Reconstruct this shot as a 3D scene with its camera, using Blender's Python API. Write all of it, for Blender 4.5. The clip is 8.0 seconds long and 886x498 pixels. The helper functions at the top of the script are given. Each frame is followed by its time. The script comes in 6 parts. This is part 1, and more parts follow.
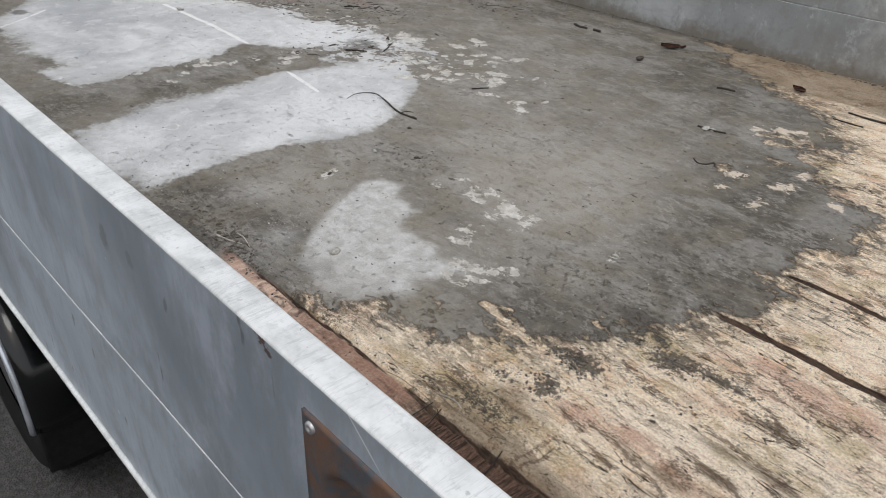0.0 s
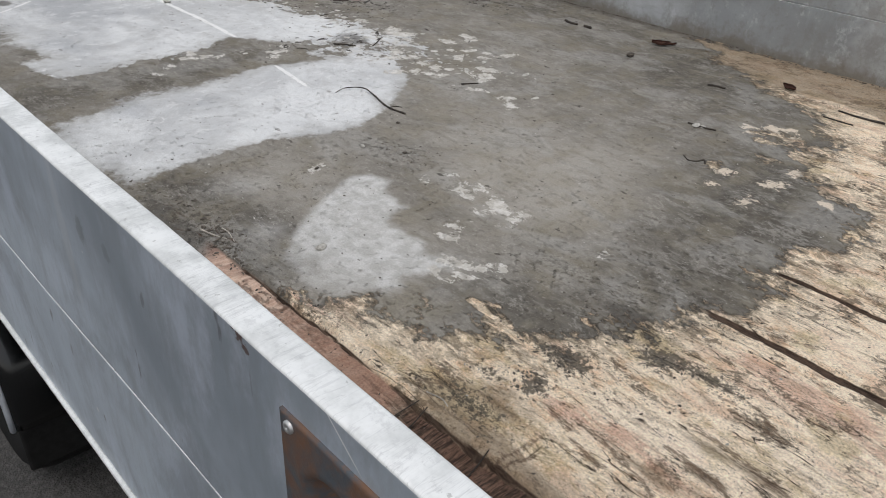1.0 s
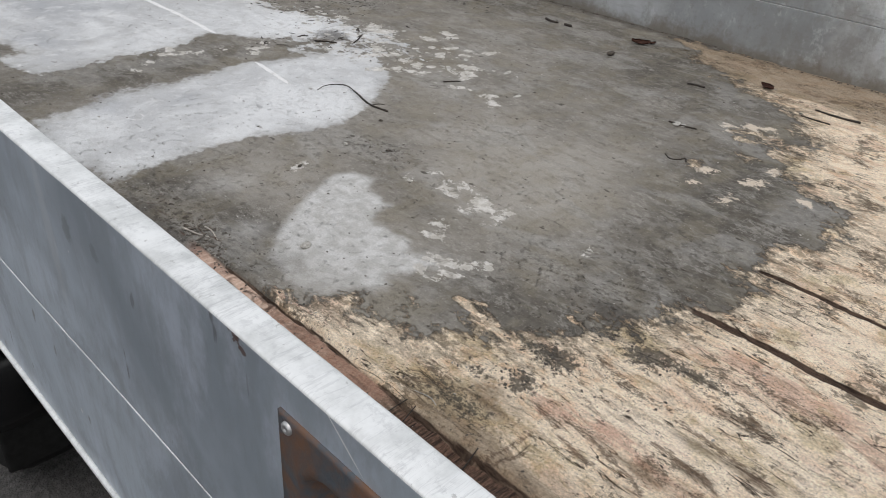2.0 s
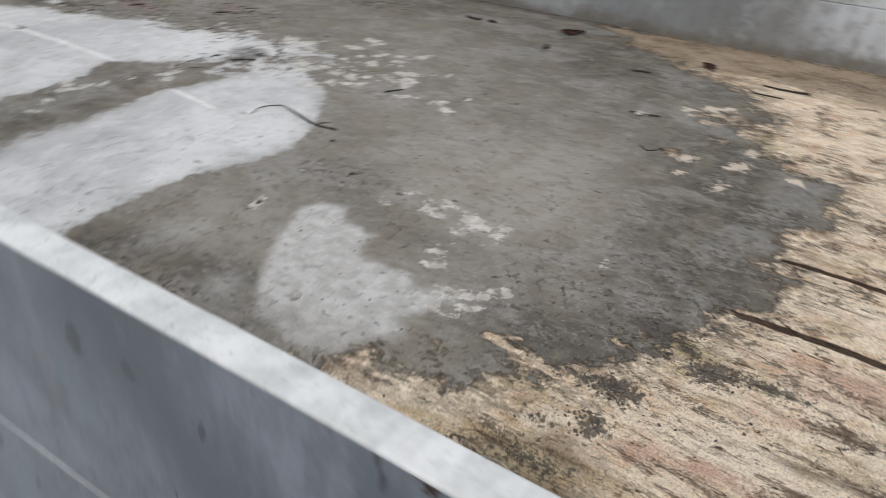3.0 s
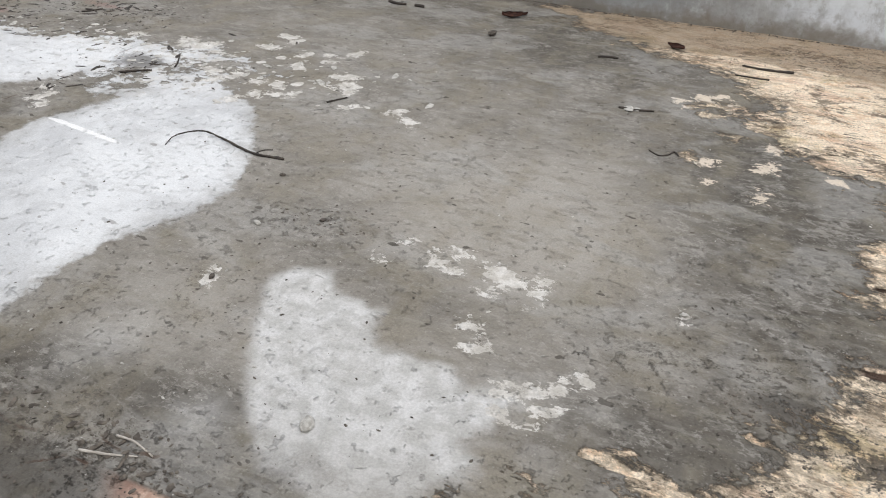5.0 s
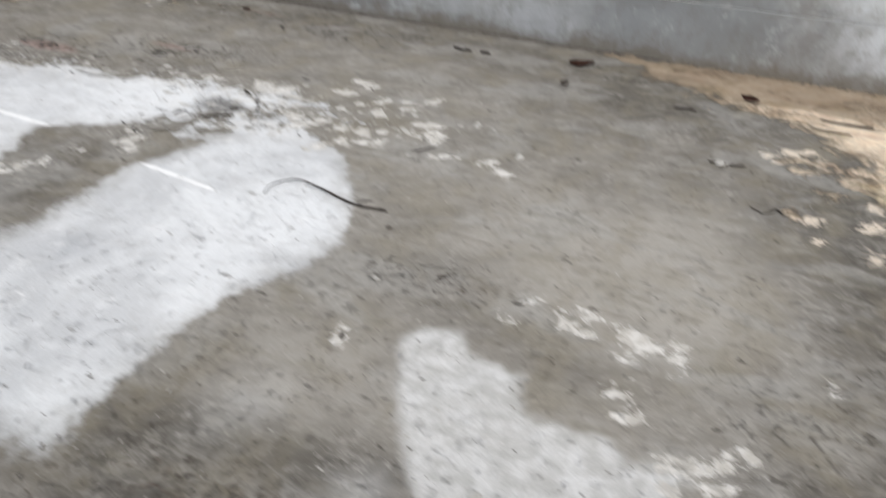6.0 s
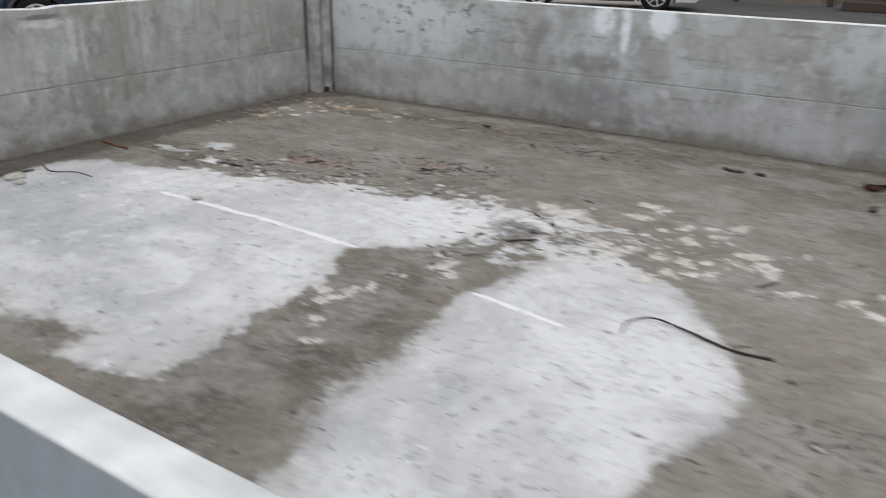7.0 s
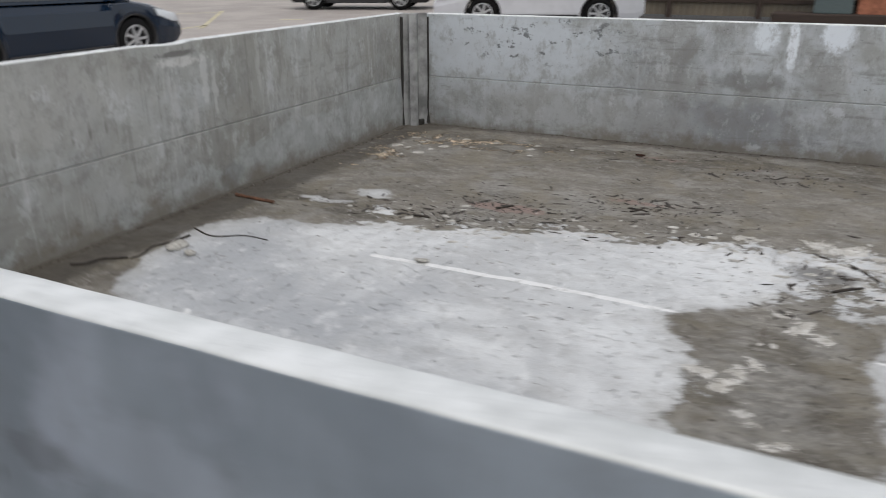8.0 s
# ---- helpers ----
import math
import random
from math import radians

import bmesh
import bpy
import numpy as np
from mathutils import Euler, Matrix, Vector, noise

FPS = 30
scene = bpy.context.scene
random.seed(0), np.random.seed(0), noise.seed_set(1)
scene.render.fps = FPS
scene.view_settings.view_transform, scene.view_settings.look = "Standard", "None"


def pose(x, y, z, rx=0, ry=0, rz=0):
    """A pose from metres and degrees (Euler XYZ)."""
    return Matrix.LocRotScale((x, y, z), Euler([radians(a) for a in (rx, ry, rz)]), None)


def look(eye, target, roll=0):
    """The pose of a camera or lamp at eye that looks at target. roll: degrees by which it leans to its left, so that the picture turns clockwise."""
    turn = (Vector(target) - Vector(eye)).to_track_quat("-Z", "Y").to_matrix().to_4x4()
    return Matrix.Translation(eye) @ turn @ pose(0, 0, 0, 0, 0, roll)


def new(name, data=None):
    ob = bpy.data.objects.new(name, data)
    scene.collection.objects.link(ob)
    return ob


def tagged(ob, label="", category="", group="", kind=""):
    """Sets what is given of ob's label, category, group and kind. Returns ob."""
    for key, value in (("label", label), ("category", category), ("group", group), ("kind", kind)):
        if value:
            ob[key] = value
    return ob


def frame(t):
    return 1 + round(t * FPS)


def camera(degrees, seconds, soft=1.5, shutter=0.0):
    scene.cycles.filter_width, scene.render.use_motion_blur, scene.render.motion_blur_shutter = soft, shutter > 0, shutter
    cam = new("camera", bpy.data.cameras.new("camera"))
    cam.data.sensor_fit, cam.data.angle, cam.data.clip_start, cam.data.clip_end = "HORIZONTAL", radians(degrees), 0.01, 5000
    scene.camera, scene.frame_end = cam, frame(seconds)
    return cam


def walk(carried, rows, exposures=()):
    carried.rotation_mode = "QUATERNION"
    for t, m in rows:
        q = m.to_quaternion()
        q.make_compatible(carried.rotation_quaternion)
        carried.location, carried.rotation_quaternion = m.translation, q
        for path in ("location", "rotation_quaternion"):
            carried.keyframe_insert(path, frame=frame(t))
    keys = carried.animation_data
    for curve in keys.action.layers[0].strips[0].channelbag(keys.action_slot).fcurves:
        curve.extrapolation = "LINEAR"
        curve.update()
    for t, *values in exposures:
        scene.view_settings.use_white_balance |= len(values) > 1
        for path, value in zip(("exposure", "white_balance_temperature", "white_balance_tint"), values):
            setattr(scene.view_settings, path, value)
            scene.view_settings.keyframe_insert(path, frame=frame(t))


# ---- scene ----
cam = camera(59.7, 8.0, 1.0, 0.5)
PATH = [
    (0, (0.106, -0.047, 0.716), (-1.134, 1.134, -0.317), 2.1),
    (0.5, (0.108, -0.041, 0.711), (-1.123, 1.15, -0.321), 2.4),
    (1, (0.1, -0.035, 0.706), (-1.12, 1.162, -0.332), 2.8),
    (1.5, (0.095, -0.033, 0.706), (-1.111, 1.173, -0.338), 3.3),
    (1.7, (0.093, -0.04, 0.71), (-1.097, 1.182, -0.334), 3.6),
    (2.8, (-0.053, -0.047, 0.667), (-1.157, 1.271, -0.356), 2.6),
    (3, (-0.149, -0.047, 0.655), (-1.118, 1.374, -0.367), 1.6),
    (3.2, (-0.211, -0.042, 0.652), (-1.031, 1.469, -0.37), 1.0),
    (3.5, (-0.263, -0.029, 0.647), (-0.926, 1.54, -0.4), 1.3),
    (4, (-0.343, 0.041, 0.616), (-0.979, 1.614, -0.444), 0.9),
    (4.5, (-0.448, 0.108, 0.603), (-1.138, 1.671, -0.437), 0.9),
    (4.7, (-0.475, 0.13, 0.597), (-1.166, 1.681, -0.459), 1.2),
    (5.8, (-0.623, 0.109, 0.605), (-1.26, 1.67, -0.471), 3.2),
    (6, (-0.683, 0.088, 0.612), (-1.375, 1.681, -0.38), 2.8),
    (6.2, (-0.724, 0.068, 0.628), (-1.479, 1.673, -0.296), 2.2),
    (6.5, (-0.847, 0.014, 0.631), (-1.717, 1.621, -0.182), 2.0),
    (6.8, (-1.001, 0.004, 0.606), (-1.954, 1.585, -0.165), 1.2),
    (7, (-1.13, 0.009, 0.592), (-2.117, 1.575, -0.165), 1.0),
    (7.2, (-1.275, 0.008, 0.594), (-2.281, 1.569, -0.159), 0.8),
    (7.5, (-1.484, -0.002, 0.586), (-2.464, 1.572, -0.163), 0.9),
    (7.7, (-1.636, -0.033, 0.557), (-2.573, 1.577, -0.17), 1.3),
    (8, (-1.874, -0.1, 0.565), (-2.702, 1.579, -0.14), -0.3),
]
walk(cam, [(t, look(eye, target, roll)) for t, eye, target, roll in PATH],
     [(0.0, 0.07), (1.5, 0.07), (3.0, -0.02), (4.0, 0.04), (4.5, 0.37), (5.8, 0.42), (6.5, 0.28), (7.0, 0.15), (8.0, -0.01)])

# ---- world and sun: an overcast day ----
world = bpy.data.worlds.new("overcast")
scene.world = world
world.use_nodes = True
wn = world.node_tree.nodes
wl = world.node_tree.links
sky = wn.new("ShaderNodeTexSky")
sky.sky_type = "NISHITA"
sky.sun_disc = False
sky.sun_elevation = radians(52)
sky.sun_rotation = radians(140)
sky.dust_density = 3.0
cloud = wn.new("ShaderNodeMix")
cloud.data_type = "RGBA"
cloud.inputs["Factor"].default_value = 0.72
cloud.inputs[7].default_value = (6.95, 7.0, 7.15, 1)
wl.new(sky.outputs[0], cloud.inputs[6])
wl.new(cloud.outputs[2], wn["Background"].inputs["Color"])
wn["Background"].inputs["Strength"].default_value = 0.135

sun_data = bpy.data.lights.new("sun", "SUN")
sun_data.energy = 0.7
sun_data.angle = radians(25)
sun_data.color = (1.0, 0.97, 0.93)
sun = new("sun", sun_data)
sun.matrix_world = look((0, 0, 10), (-3.0, 3.6, 0))


# ---- material helpers ----
class Nodes:
    """A small builder for node materials."""

    def __init__(self, name):
        self.mat = bpy.data.materials.new(name)
        self.mat.use_nodes = True
        self.tree = self.mat.node_tree
        self.bsdf = self.tree.nodes["Principled BSDF"]
        self.pos = self.tree.nodes.new("ShaderNodeTexCoord").outputs["Object"]

    def put(self, value, socket):
        if isinstance(value, (int, float)):
            socket.default_value = value
        elif isinstance(value, tuple):
            socket.default_value = (*value, 1) if len(value) == 3 and len(socket.default_value) == 4 else value
        else:
            self.tree.links.new(value, socket)

    def scaled(self, sx, sy, sz, turn=0.0):
        n = self.tree.nodes.new("ShaderNodeMapping")
        n.inputs["Scale"].default_value = (sx, sy, sz)
        n.inputs["Rotation"].default_value = (0, 0, turn)
        self.tree.links.new(self.pos, n.inputs[0])
        return n.outputs[0]

    def noise(self, scale, detail=4.0, rough=0.55, at=None, warp=0.0):
        n = self.tree.nodes.new("ShaderNodeTexNoise")
        self.tree.links.new(at or self.pos, n.inputs["Vector"])
        n.inputs["Scale"].default_value = scale
        n.inputs["Detail"].default_value = detail
        n.inputs["Roughness"].default_value = rough
        n.inputs["Distortion"].default_value = warp
        return n.outputs["Fac"]

    def cells(self, scale, at=None, feature="F1", out="Distance"):
        n = self.tree.nodes.new("ShaderNodeTexVoronoi")
        n.feature = feature
        self.tree.links.new(at or self.pos, n.inputs["Vector"])
        n.inputs["Scale"].default_value = scale
        return n.outputs[out]

    def attr(self, name):
        n = self.tree.nodes.new("ShaderNodeAttribute")
        n.attribute_name = name
        return n.outputs["Fac"]

    def math(self, op, a, b=0.0, c=0.0):
        n = self.tree.nodes.new("ShaderNodeMath")
        n.operation = op
        for v, s in zip((a, b, c), n.inputs):
            self.put(v, s)
        return n.outputs[0]

    def add(self, a, b):
        return self.math("ADD", a, b)

    def mul(self, a, b):
        return self.math("MULTIPLY", a, b)

    def wave(self, a, amount):
        """noise a (0..1) as -amount..amount"""
        return self.math("MULTIPLY_ADD", a, 2 * amount, -amount)

    def ramp(self, v, lo, hi, a=0.0, b=1.0):
        n = self.tree.nodes.new("ShaderNodeMapRange")
        n.interpolation_type = "SMOOTHSTEP"
        self.put(v, n.inputs[0])
        for i, k in enumerate((lo, hi, a, b)):
            n.inputs[i + 1].default_value = k
        return n.outputs[0]

    def mix(self, f, a, b, blend="MIX"):
        n = self.tree.nodes.new("ShaderNodeMix")
        n.data_type = "RGBA"
        n.blend_type = blend
        self.put(f, n.inputs["Factor"])
        self.put(a, n.inputs[6])
        self.put(b, n.inputs[7])
        return n.outputs[2]

    def split(self, i):
        n = self.tree.nodes.new("ShaderNodeSeparateXYZ")
        self.tree.links.new(self.pos, n.inputs[0])
        return n.outputs[i]

    def spot(self, at, size, ragged=0.5, scale=40.0, turn=0.0):
        """1 within an ellipsoid about a place, with a ragged edge."""
        n = self.tree.nodes.new("ShaderNodeMapping")
        n.vector_type = "TEXTURE"
        n.inputs["Location"].default_value = at
        n.inputs["Rotation"].default_value = (0, turn, 0)
        n.inputs["Scale"].default_value = size
        self.tree.links.new(self.pos, n.inputs[0])
        d = self.tree.nodes.new("ShaderNodeVectorMath")
        d.operation = "LENGTH"
        self.tree.links.new(n.outputs[0], d.inputs[0])
        return self.ramp(self.add(d.outputs["Value"], self.wave(self.noise(scale, 5, 0.7), ragged)), 1.15, 0.6)

    def rand(self):
        return self.tree.nodes.new("ShaderNodeObjectInfo").outputs["Random"]

    def done(self, color, rough=0.7, metal=0.0, bump=None, height=0.002, strength=1.0, spec=0.5):
        self.put(color, self.bsdf.inputs["Base Color"])
        self.put(rough, self.bsdf.inputs["Roughness"])
        self.put(metal, self.bsdf.inputs["Metallic"])
        self.bsdf.inputs["Specular IOR Level"].default_value = spec
        if bump is not None:
            n = self.tree.nodes.new("ShaderNodeBump")
            n.inputs["Distance"].default_value = height
            n.inputs["Strength"].default_value = strength
            self.put(bump, n.inputs["Height"])
            self.tree.links.new(n.outputs[0], self.bsdf.inputs["Normal"])
        return self.mat


def plain(name, color, rough=0.6, metal=0.0, vary=0.15, scale=30.0, height=0.0008, spec=0.5):
    k = Nodes(name)
    n = k.noise(scale, 5, 0.6)
    dark = tuple(c * (1 - vary) for c in color)
    light = tuple(min(1.0, c * (1 + vary)) for c in color)
    r = k.math("MULTIPLY_ADD", n, 0.2, rough - 0.1)
    return k.done(k.mix(k.ramp(n, 0.3, 0.7), dark, light), r, metal, n, height, 1.0, spec)


# ---- materials ----
def deck_material():
    k = Nodes("mud_stained_plywood")
    fine = k.noise(170, 5, 0.65)
    mid = k.noise(38, 7, 0.66)
    big = k.noise(6, 5, 0.6, warp=0.3)
    grain = k.noise(6, 6, 0.7, k.scaled(2, 22, 4), 0.6)
    grain_fine = k.noise(14, 5, 0.7, k.scaled(4, 60, 4))
    # bare wood: bleached cream veneer with red, olive and grey weathering
    patch = k.noise(9, 4, 0.6, k.scaled(1, 1.7, 1), 0.3)
    patch2 = k.noise(7, 4, 0.6, k.scaled(1.3, 1, 1), 0.3)
    wood = k.mix(k.ramp(k.noise(7, 6, 0.65), 0.40, 0.60), (0.79, 0.575, 0.385), (0.93, 0.735, 0.53))
    wood = k.mix(k.mul(k.ramp(k.add(k.attr("bleach"), k.wave(k.noise(8, 7, 0.7, k.scaled(1, 1.8, 1), 0.3), 0.7)), 0.15, 0.8), 0.75), wood, (1.0, 0.885, 0.735))
    wood = k.mix(k.mul(k.ramp(k.noise(20, 8, 0.72, k.scaled(1, 1.7, 1)), 0.40, 0.52), 0.9), wood, (0.99, 0.845, 0.655))
    wood = k.mix(k.mul(k.ramp(k.noise(6, 6, 0.65, k.scaled(1, 2.6, 1)), 0.53, 0.64), 0.4), wood, (0.66, 0.43, 0.31))
    wood = k.mix(k.mul(k.ramp(k.add(k.attr("pink"), k.wave(k.noise(26, 9, 0.78, k.scaled(1, 3.5, 1), 0.4), 1.6)), 0.2, 0.75), 0.55), wood, (0.55, 0.30, 0.22))
    wood = k.mix(k.mul(k.ramp(k.noise(8, 6, 0.65), 0.55, 0.64), 0.45), wood, (0.46, 0.37, 0.17))
    wood = k.mix(k.mul(k.ramp(k.add(k.attr("olive"), k.wave(k.noise(30, 9, 0.78, k.scaled(1, 1.5, 1), 0.4), 1.5)), 0.2, 0.8), 0.55), wood, (0.40, 0.30, 0.12))
    wood = k.mix(k.mul(k.ramp(grain_fine, 0.52, 0.64), 0.14), wood, (0.40, 0.26, 0.15))
    flake = k.noise(13, 9, 0.74, k.scaled(1, 4.5, 1), 0.35)
    wood = k.mix(k.mul(k.ramp(flake, 0.41, 0.39), 0.3), wood, (0.50, 0.35, 0.23))
    wood = k.mix(k.mul(k.ramp(k.math("ABSOLUTE", k.math("SUBTRACT", flake, 0.42)), 0.005, 0.0015), 0.6), wood, (0.16, 0.10, 0.065))
    wood = k.mix(k.mul(k.ramp(k.noise(3.4, 7, 0.7, k.scaled(1, 3.2, 1), 0.5), 0.56, 0.68), 0.55), wood, (0.36, 0.25, 0.16))
    wood = k.mix(k.mul(k.ramp(k.add(k.noise(8, 7, 0.72, k.scaled(1.6, 8, 1), 0.5), k.wave(patch, 0.46)), 0.62, 0.68), 0.55), wood, (0.24, 0.145, 0.09))
    wood = k.mix(k.mul(k.ramp(k.add(k.noise(52, 7, 0.78, k.scaled(1, 1.6, 1)), k.wave(patch2, 0.52)), 0.60, 0.65), 0.75), wood, (0.12, 0.09, 0.06))
    wood = k.mix(k.mul(k.ramp(k.add(k.noise(150, 6, 0.76, k.scaled(1, 1.5, 1)), k.wave(patch, 0.42)), 0.60, 0.65), 0.75), wood, (0.11, 0.08, 0.055))
    line = k.math("ABSOLUTE", k.math("SUBTRACT", k.noise(5, 3, 0.55, k.scaled(0.8, 7, 1), 0.2), 0.5))
    line = k.mul(k.ramp(line, 0.008, 0.003), k.ramp(patch2, 0.47, 0.53))
    wood = k.mix(k.mul(line, 0.9), wood, (0.05, 0.033, 0.024))
    wood = k.mix(k.mul(k.ramp(k.add(k.attr("umber"), k.wave(k.noise(9, 7, 0.7, k.scaled(1, 2.5, 1)), 0.9)), 0.25, 0.95), 0.72), wood, (0.215, 0.155, 0.10))
    veil = k.mul(k.ramp(k.attr("wood"), 0.12, -0.01), k.ramp(k.noise(40, 9, 0.78, k.scaled(1, 1.5, 1), 0.4), 0.43, 0.55))
    wood = k.mix(k.mul(veil, 0.8), wood, (0.27, 0.215, 0.15))
    soil = k.ramp(k.add(k.attr("streak"), k.wave(k.noise(70, 8, 0.8, k.scaled(1, 3.5, 1), 0.3), 2.2)), 0.55, 0.95)
    wood = k.mix(k.mul(soil, 0.75), wood, (0.135, 0.085, 0.055))
    # the torn inner veneer
    torn = k.mix(k.ramp(k.noise(5, 6, 0.65, k.scaled(22, 5, 4)), 0.35, 0.65), (0.47, 0.31, 0.235), (0.68, 0.515, 0.41))
    torn = k.mix(k.mul(k.ramp(k.add(k.split(0), k.wave(k.noise(9, 5, 0.65), 0.25)), -0.80, -0.56), 0.75), torn, (0.34, 0.185, 0.125))
    torn = k.mix(k.mul(k.ramp(k.add(k.split(0), k.wave(k.noise(14, 5, 0.65), 0.16)), -0.87, -0.97), 0.8), torn, (0.20, 0.125, 0.10))
    torn = k.mix(k.mul(k.ramp(k.noise(7, 7, 0.72, k.scaled(4, 2, 4), 0.4), 0.57, 0.64), 0.5), torn, (0.22, 0.13, 0.095))
    torn = k.mix(k.mul(k.ramp(k.noise(34, 8, 0.76), 0.52, 0.64), 0.3), torn, (0.33, 0.27, 0.21))
    broken = k.mix(k.ramp(k.noise(5, 6, 0.7, k.scaled(60, 6, 6)), 0.38, 0.6), (0.045, 0.028, 0.02), (0.20, 0.12, 0.085))
    mould = k.ramp(k.add(k.mul(k.attr("mould"), 0.95), k.wave(k.noise(95, 8, 0.8), 2.0)), 0.34, 0.6)
    wood = k.mix(k.mul(mould, 0.85), wood, (0.075, 0.066, 0.053))
    # mud film
    crust = k.attr("crust")
    tone = k.add(k.attr("tone"), k.wave(big, 0.55))
    mud = k.mix(k.ramp(tone, -0.75, 0.8), (0.080, 0.071, 0.058), (0.315, 0.293, 0.256))
    mud = k.mix(k.mul(k.ramp(mid, 0.5, 0.68), 0.3), mud, (0.33, 0.31, 0.28))
    drift = k.noise(4.5, 5, 0.6, k.scaled(1, 1.5, 1), 0.4)
    drift2 = k.noise(7, 5, 0.6, k.scaled(1.4, 1, 1), 0.4)
    mud = k.mix(k.mul(k.ramp(drift2, 0.46, 0.66), 0.5), mud, (0.225, 0.198, 0.145))
    mud = k.mix(k.mul(k.ramp(drift, 0.50, 0.62), 0.45), mud, (0.34, 0.332, 0.31))
    smear = k.noise(14, 7, 0.72, k.scaled(1, 2.2, 1), 0.5)
    mud = k.mix(k.mul(k.ramp(smear, 0.52, 0.62), 0.38), mud, (0.31, 0.295, 0.262))
    mud = k.mix(k.mul(k.ramp(smear, 0.47, 0.37), 0.38), mud, (0.135, 0.118, 0.093))
    rough_patch = k.ramp(crust, 0.0, 0.8, 0.20, 0.85)
    mud = k.mix(k.mul(k.ramp(k.add(k.noise(42, 7, 0.8, k.scaled(1, 1.6, 1), 0.1), k.wave(drift, 0.30)), 0.59, 0.65), rough_patch), mud, (0.068, 0.058, 0.046))
    mud = k.mix(k.mul(k.ramp(k.add(k.noise(64, 6, 0.8, k.scaled(1, 1.6, 1), 0.1), k.wave(drift2, -0.28)), 0.59, 0.63), 0.38), mud, (0.39, 0.37, 0.335))
    mud = k.mix(k.mul(k.ramp(k.noise(17, 8, 0.70, k.scaled(1, 1.3, 1), 0.2), 0.54, 0.62), 0.22), mud, (0.10, 0.087, 0.07))
    mud = k.mix(k.mul(k.ramp(k.add(k.noise(95, 6, 0.78), k.wave(drift2, 0.34)), 0.60, 0.66), rough_patch), mud, (0.078, 0.067, 0.054))
    mud = k.mix(k.mul(k.ramp(k.noise(11, 4, 0.6, k.scaled(1, 2.5, 1)), 0.52, 0.7), 0.4), mud, (0.175, 0.16, 0.12))
    mud = k.mix(k.mul(k.ramp(fine, 0.60, 0.70), 0.5), mud, (0.36, 0.34, 0.305))
    pit = k.ramp(k.noise(30, 2, 0.5, k.scaled(1, 1.8, 1)), 0.70, 0.73)
    mud = k.mix(k.mul(pit, 0.8), mud, (0.05, 0.042, 0.033))
    layer = k.noise(21, 9, 0.74, k.scaled(1, 1.4, 1), 0.1)
    plate = k.ramp(layer, 0.44, 0.56)
    mud = k.mix(k.mul(plate, k.ramp(crust, 0.0, 0.8, 0.08, 0.26)), mud, (0.33, 0.31, 0.275))
    clod = k.mul(k.ramp(k.add(k.noise(58, 7, 0.74), k.wave(drift, 0.16)), 0.60, 0.66), k.ramp(crust, 0.0, 0.6, 0.35, 1.0))
    mud = k.mix(k.mul(clod, 0.55), mud, (0.10, 0.085, 0.066))
    # pale cement bloom, ragged and chipped along the fringe
    fringe = k.attr("fleck")
    edge = k.add(k.wave(k.noise(26, 6, 0.7), 0.022), k.wave(mid, 0.014))
    edge = k.add(edge, k.mul(fringe, k.wave(k.noise(15, 9, 0.72, k.scaled(1, 1.25, 1), 0.3), 0.34)))
    pale_in = k.ramp(k.add(k.attr("pale"), edge), -0.006, 0.010)
    cloud_n = k.noise(3.2, 5, 0.62, warp=0.5)
    bloom = k.mix(k.ramp(cloud_n, 0.36, 0.62), (0.48, 0.487, 0.49), (0.655, 0.665, 0.665))
    bloom = k.mix(k.mul(k.ramp(k.noise(9, 7, 0.7, k.scaled(1.0, 1.4, 1), 0.4), 0.50, 0.66), 0.42), bloom, (0.39, 0.39, 0.385))
    bloom = k.mix(k.mul(k.ramp(k.noise(22, 8, 0.72, warp=0.4), 0.50, 0.62), 0.28), bloom, (0.40, 0.395, 0.385))
    dull = k.ramp(k.add(k.attr("dull"), k.wave(k.noise(7, 7, 0.7, warp=0.4), 0.9)), 0.15, 1.0)
    bloom = k.mix(k.mul(dull, 0.65), bloom, (0.335, 0.348, 0.37))
    bloom = k.mix(k.mul(k.ramp(k.noise(16, 8, 0.75, k.scaled(1.4, 1, 1), 0.4), 0.54, 0.62), 0.4), bloom, (0.735, 0.74, 0.735))
    bloom = k.mix(k.mul(k.ramp(k.noise(70, 5, 0.75, k.scaled(1, 1.6, 1)), 0.60, 0.68), 0.22), bloom, (0.24, 0.225, 0.205))
    bloom = k.mix(k.mul(pit, 0.55), bloom, (0.16, 0.145, 0.125))
    bloom = k.mix(k.mul(k.mul(fringe, k.ramp(k.noise(30, 6, 0.7), 0.46, 0.58)), 0.45), bloom, (0.60, 0.565, 0.51))
    thin = k.mul(pale_in, k.ramp(k.add(k.attr("pale"), k.wave(mid, 0.06)), -0.03, 0.06, 0.5, 1.0))
    thin = k.math("MAXIMUM", thin, k.mul(pale_in, k.ramp(fringe, 0.05, 0.4, 0.0, 0.95)))
    mud = k.mix(thin, mud, bloom)
    haze = k.mul(k.attr("haze"), k.ramp(k.noise(17, 8, 0.7, warp=0.3), 0.36, 0.58, 0.82, 1.0))
    mud = k.mix(haze, mud, k.mix(k.ramp(k.noise(34, 8, 0.72), 0.40, 0.62), (0.44, 0.435, 0.415), (0.565, 0.56, 0.545)))
    # single flakes of cream film: islands strewn over the fringe, and larger ones
    warped = k.tree.nodes.new("ShaderNodeVectorMath")
    warped.operation = "MULTIPLY_ADD"
    jig = k.tree.nodes.new("ShaderNodeTexNoise")
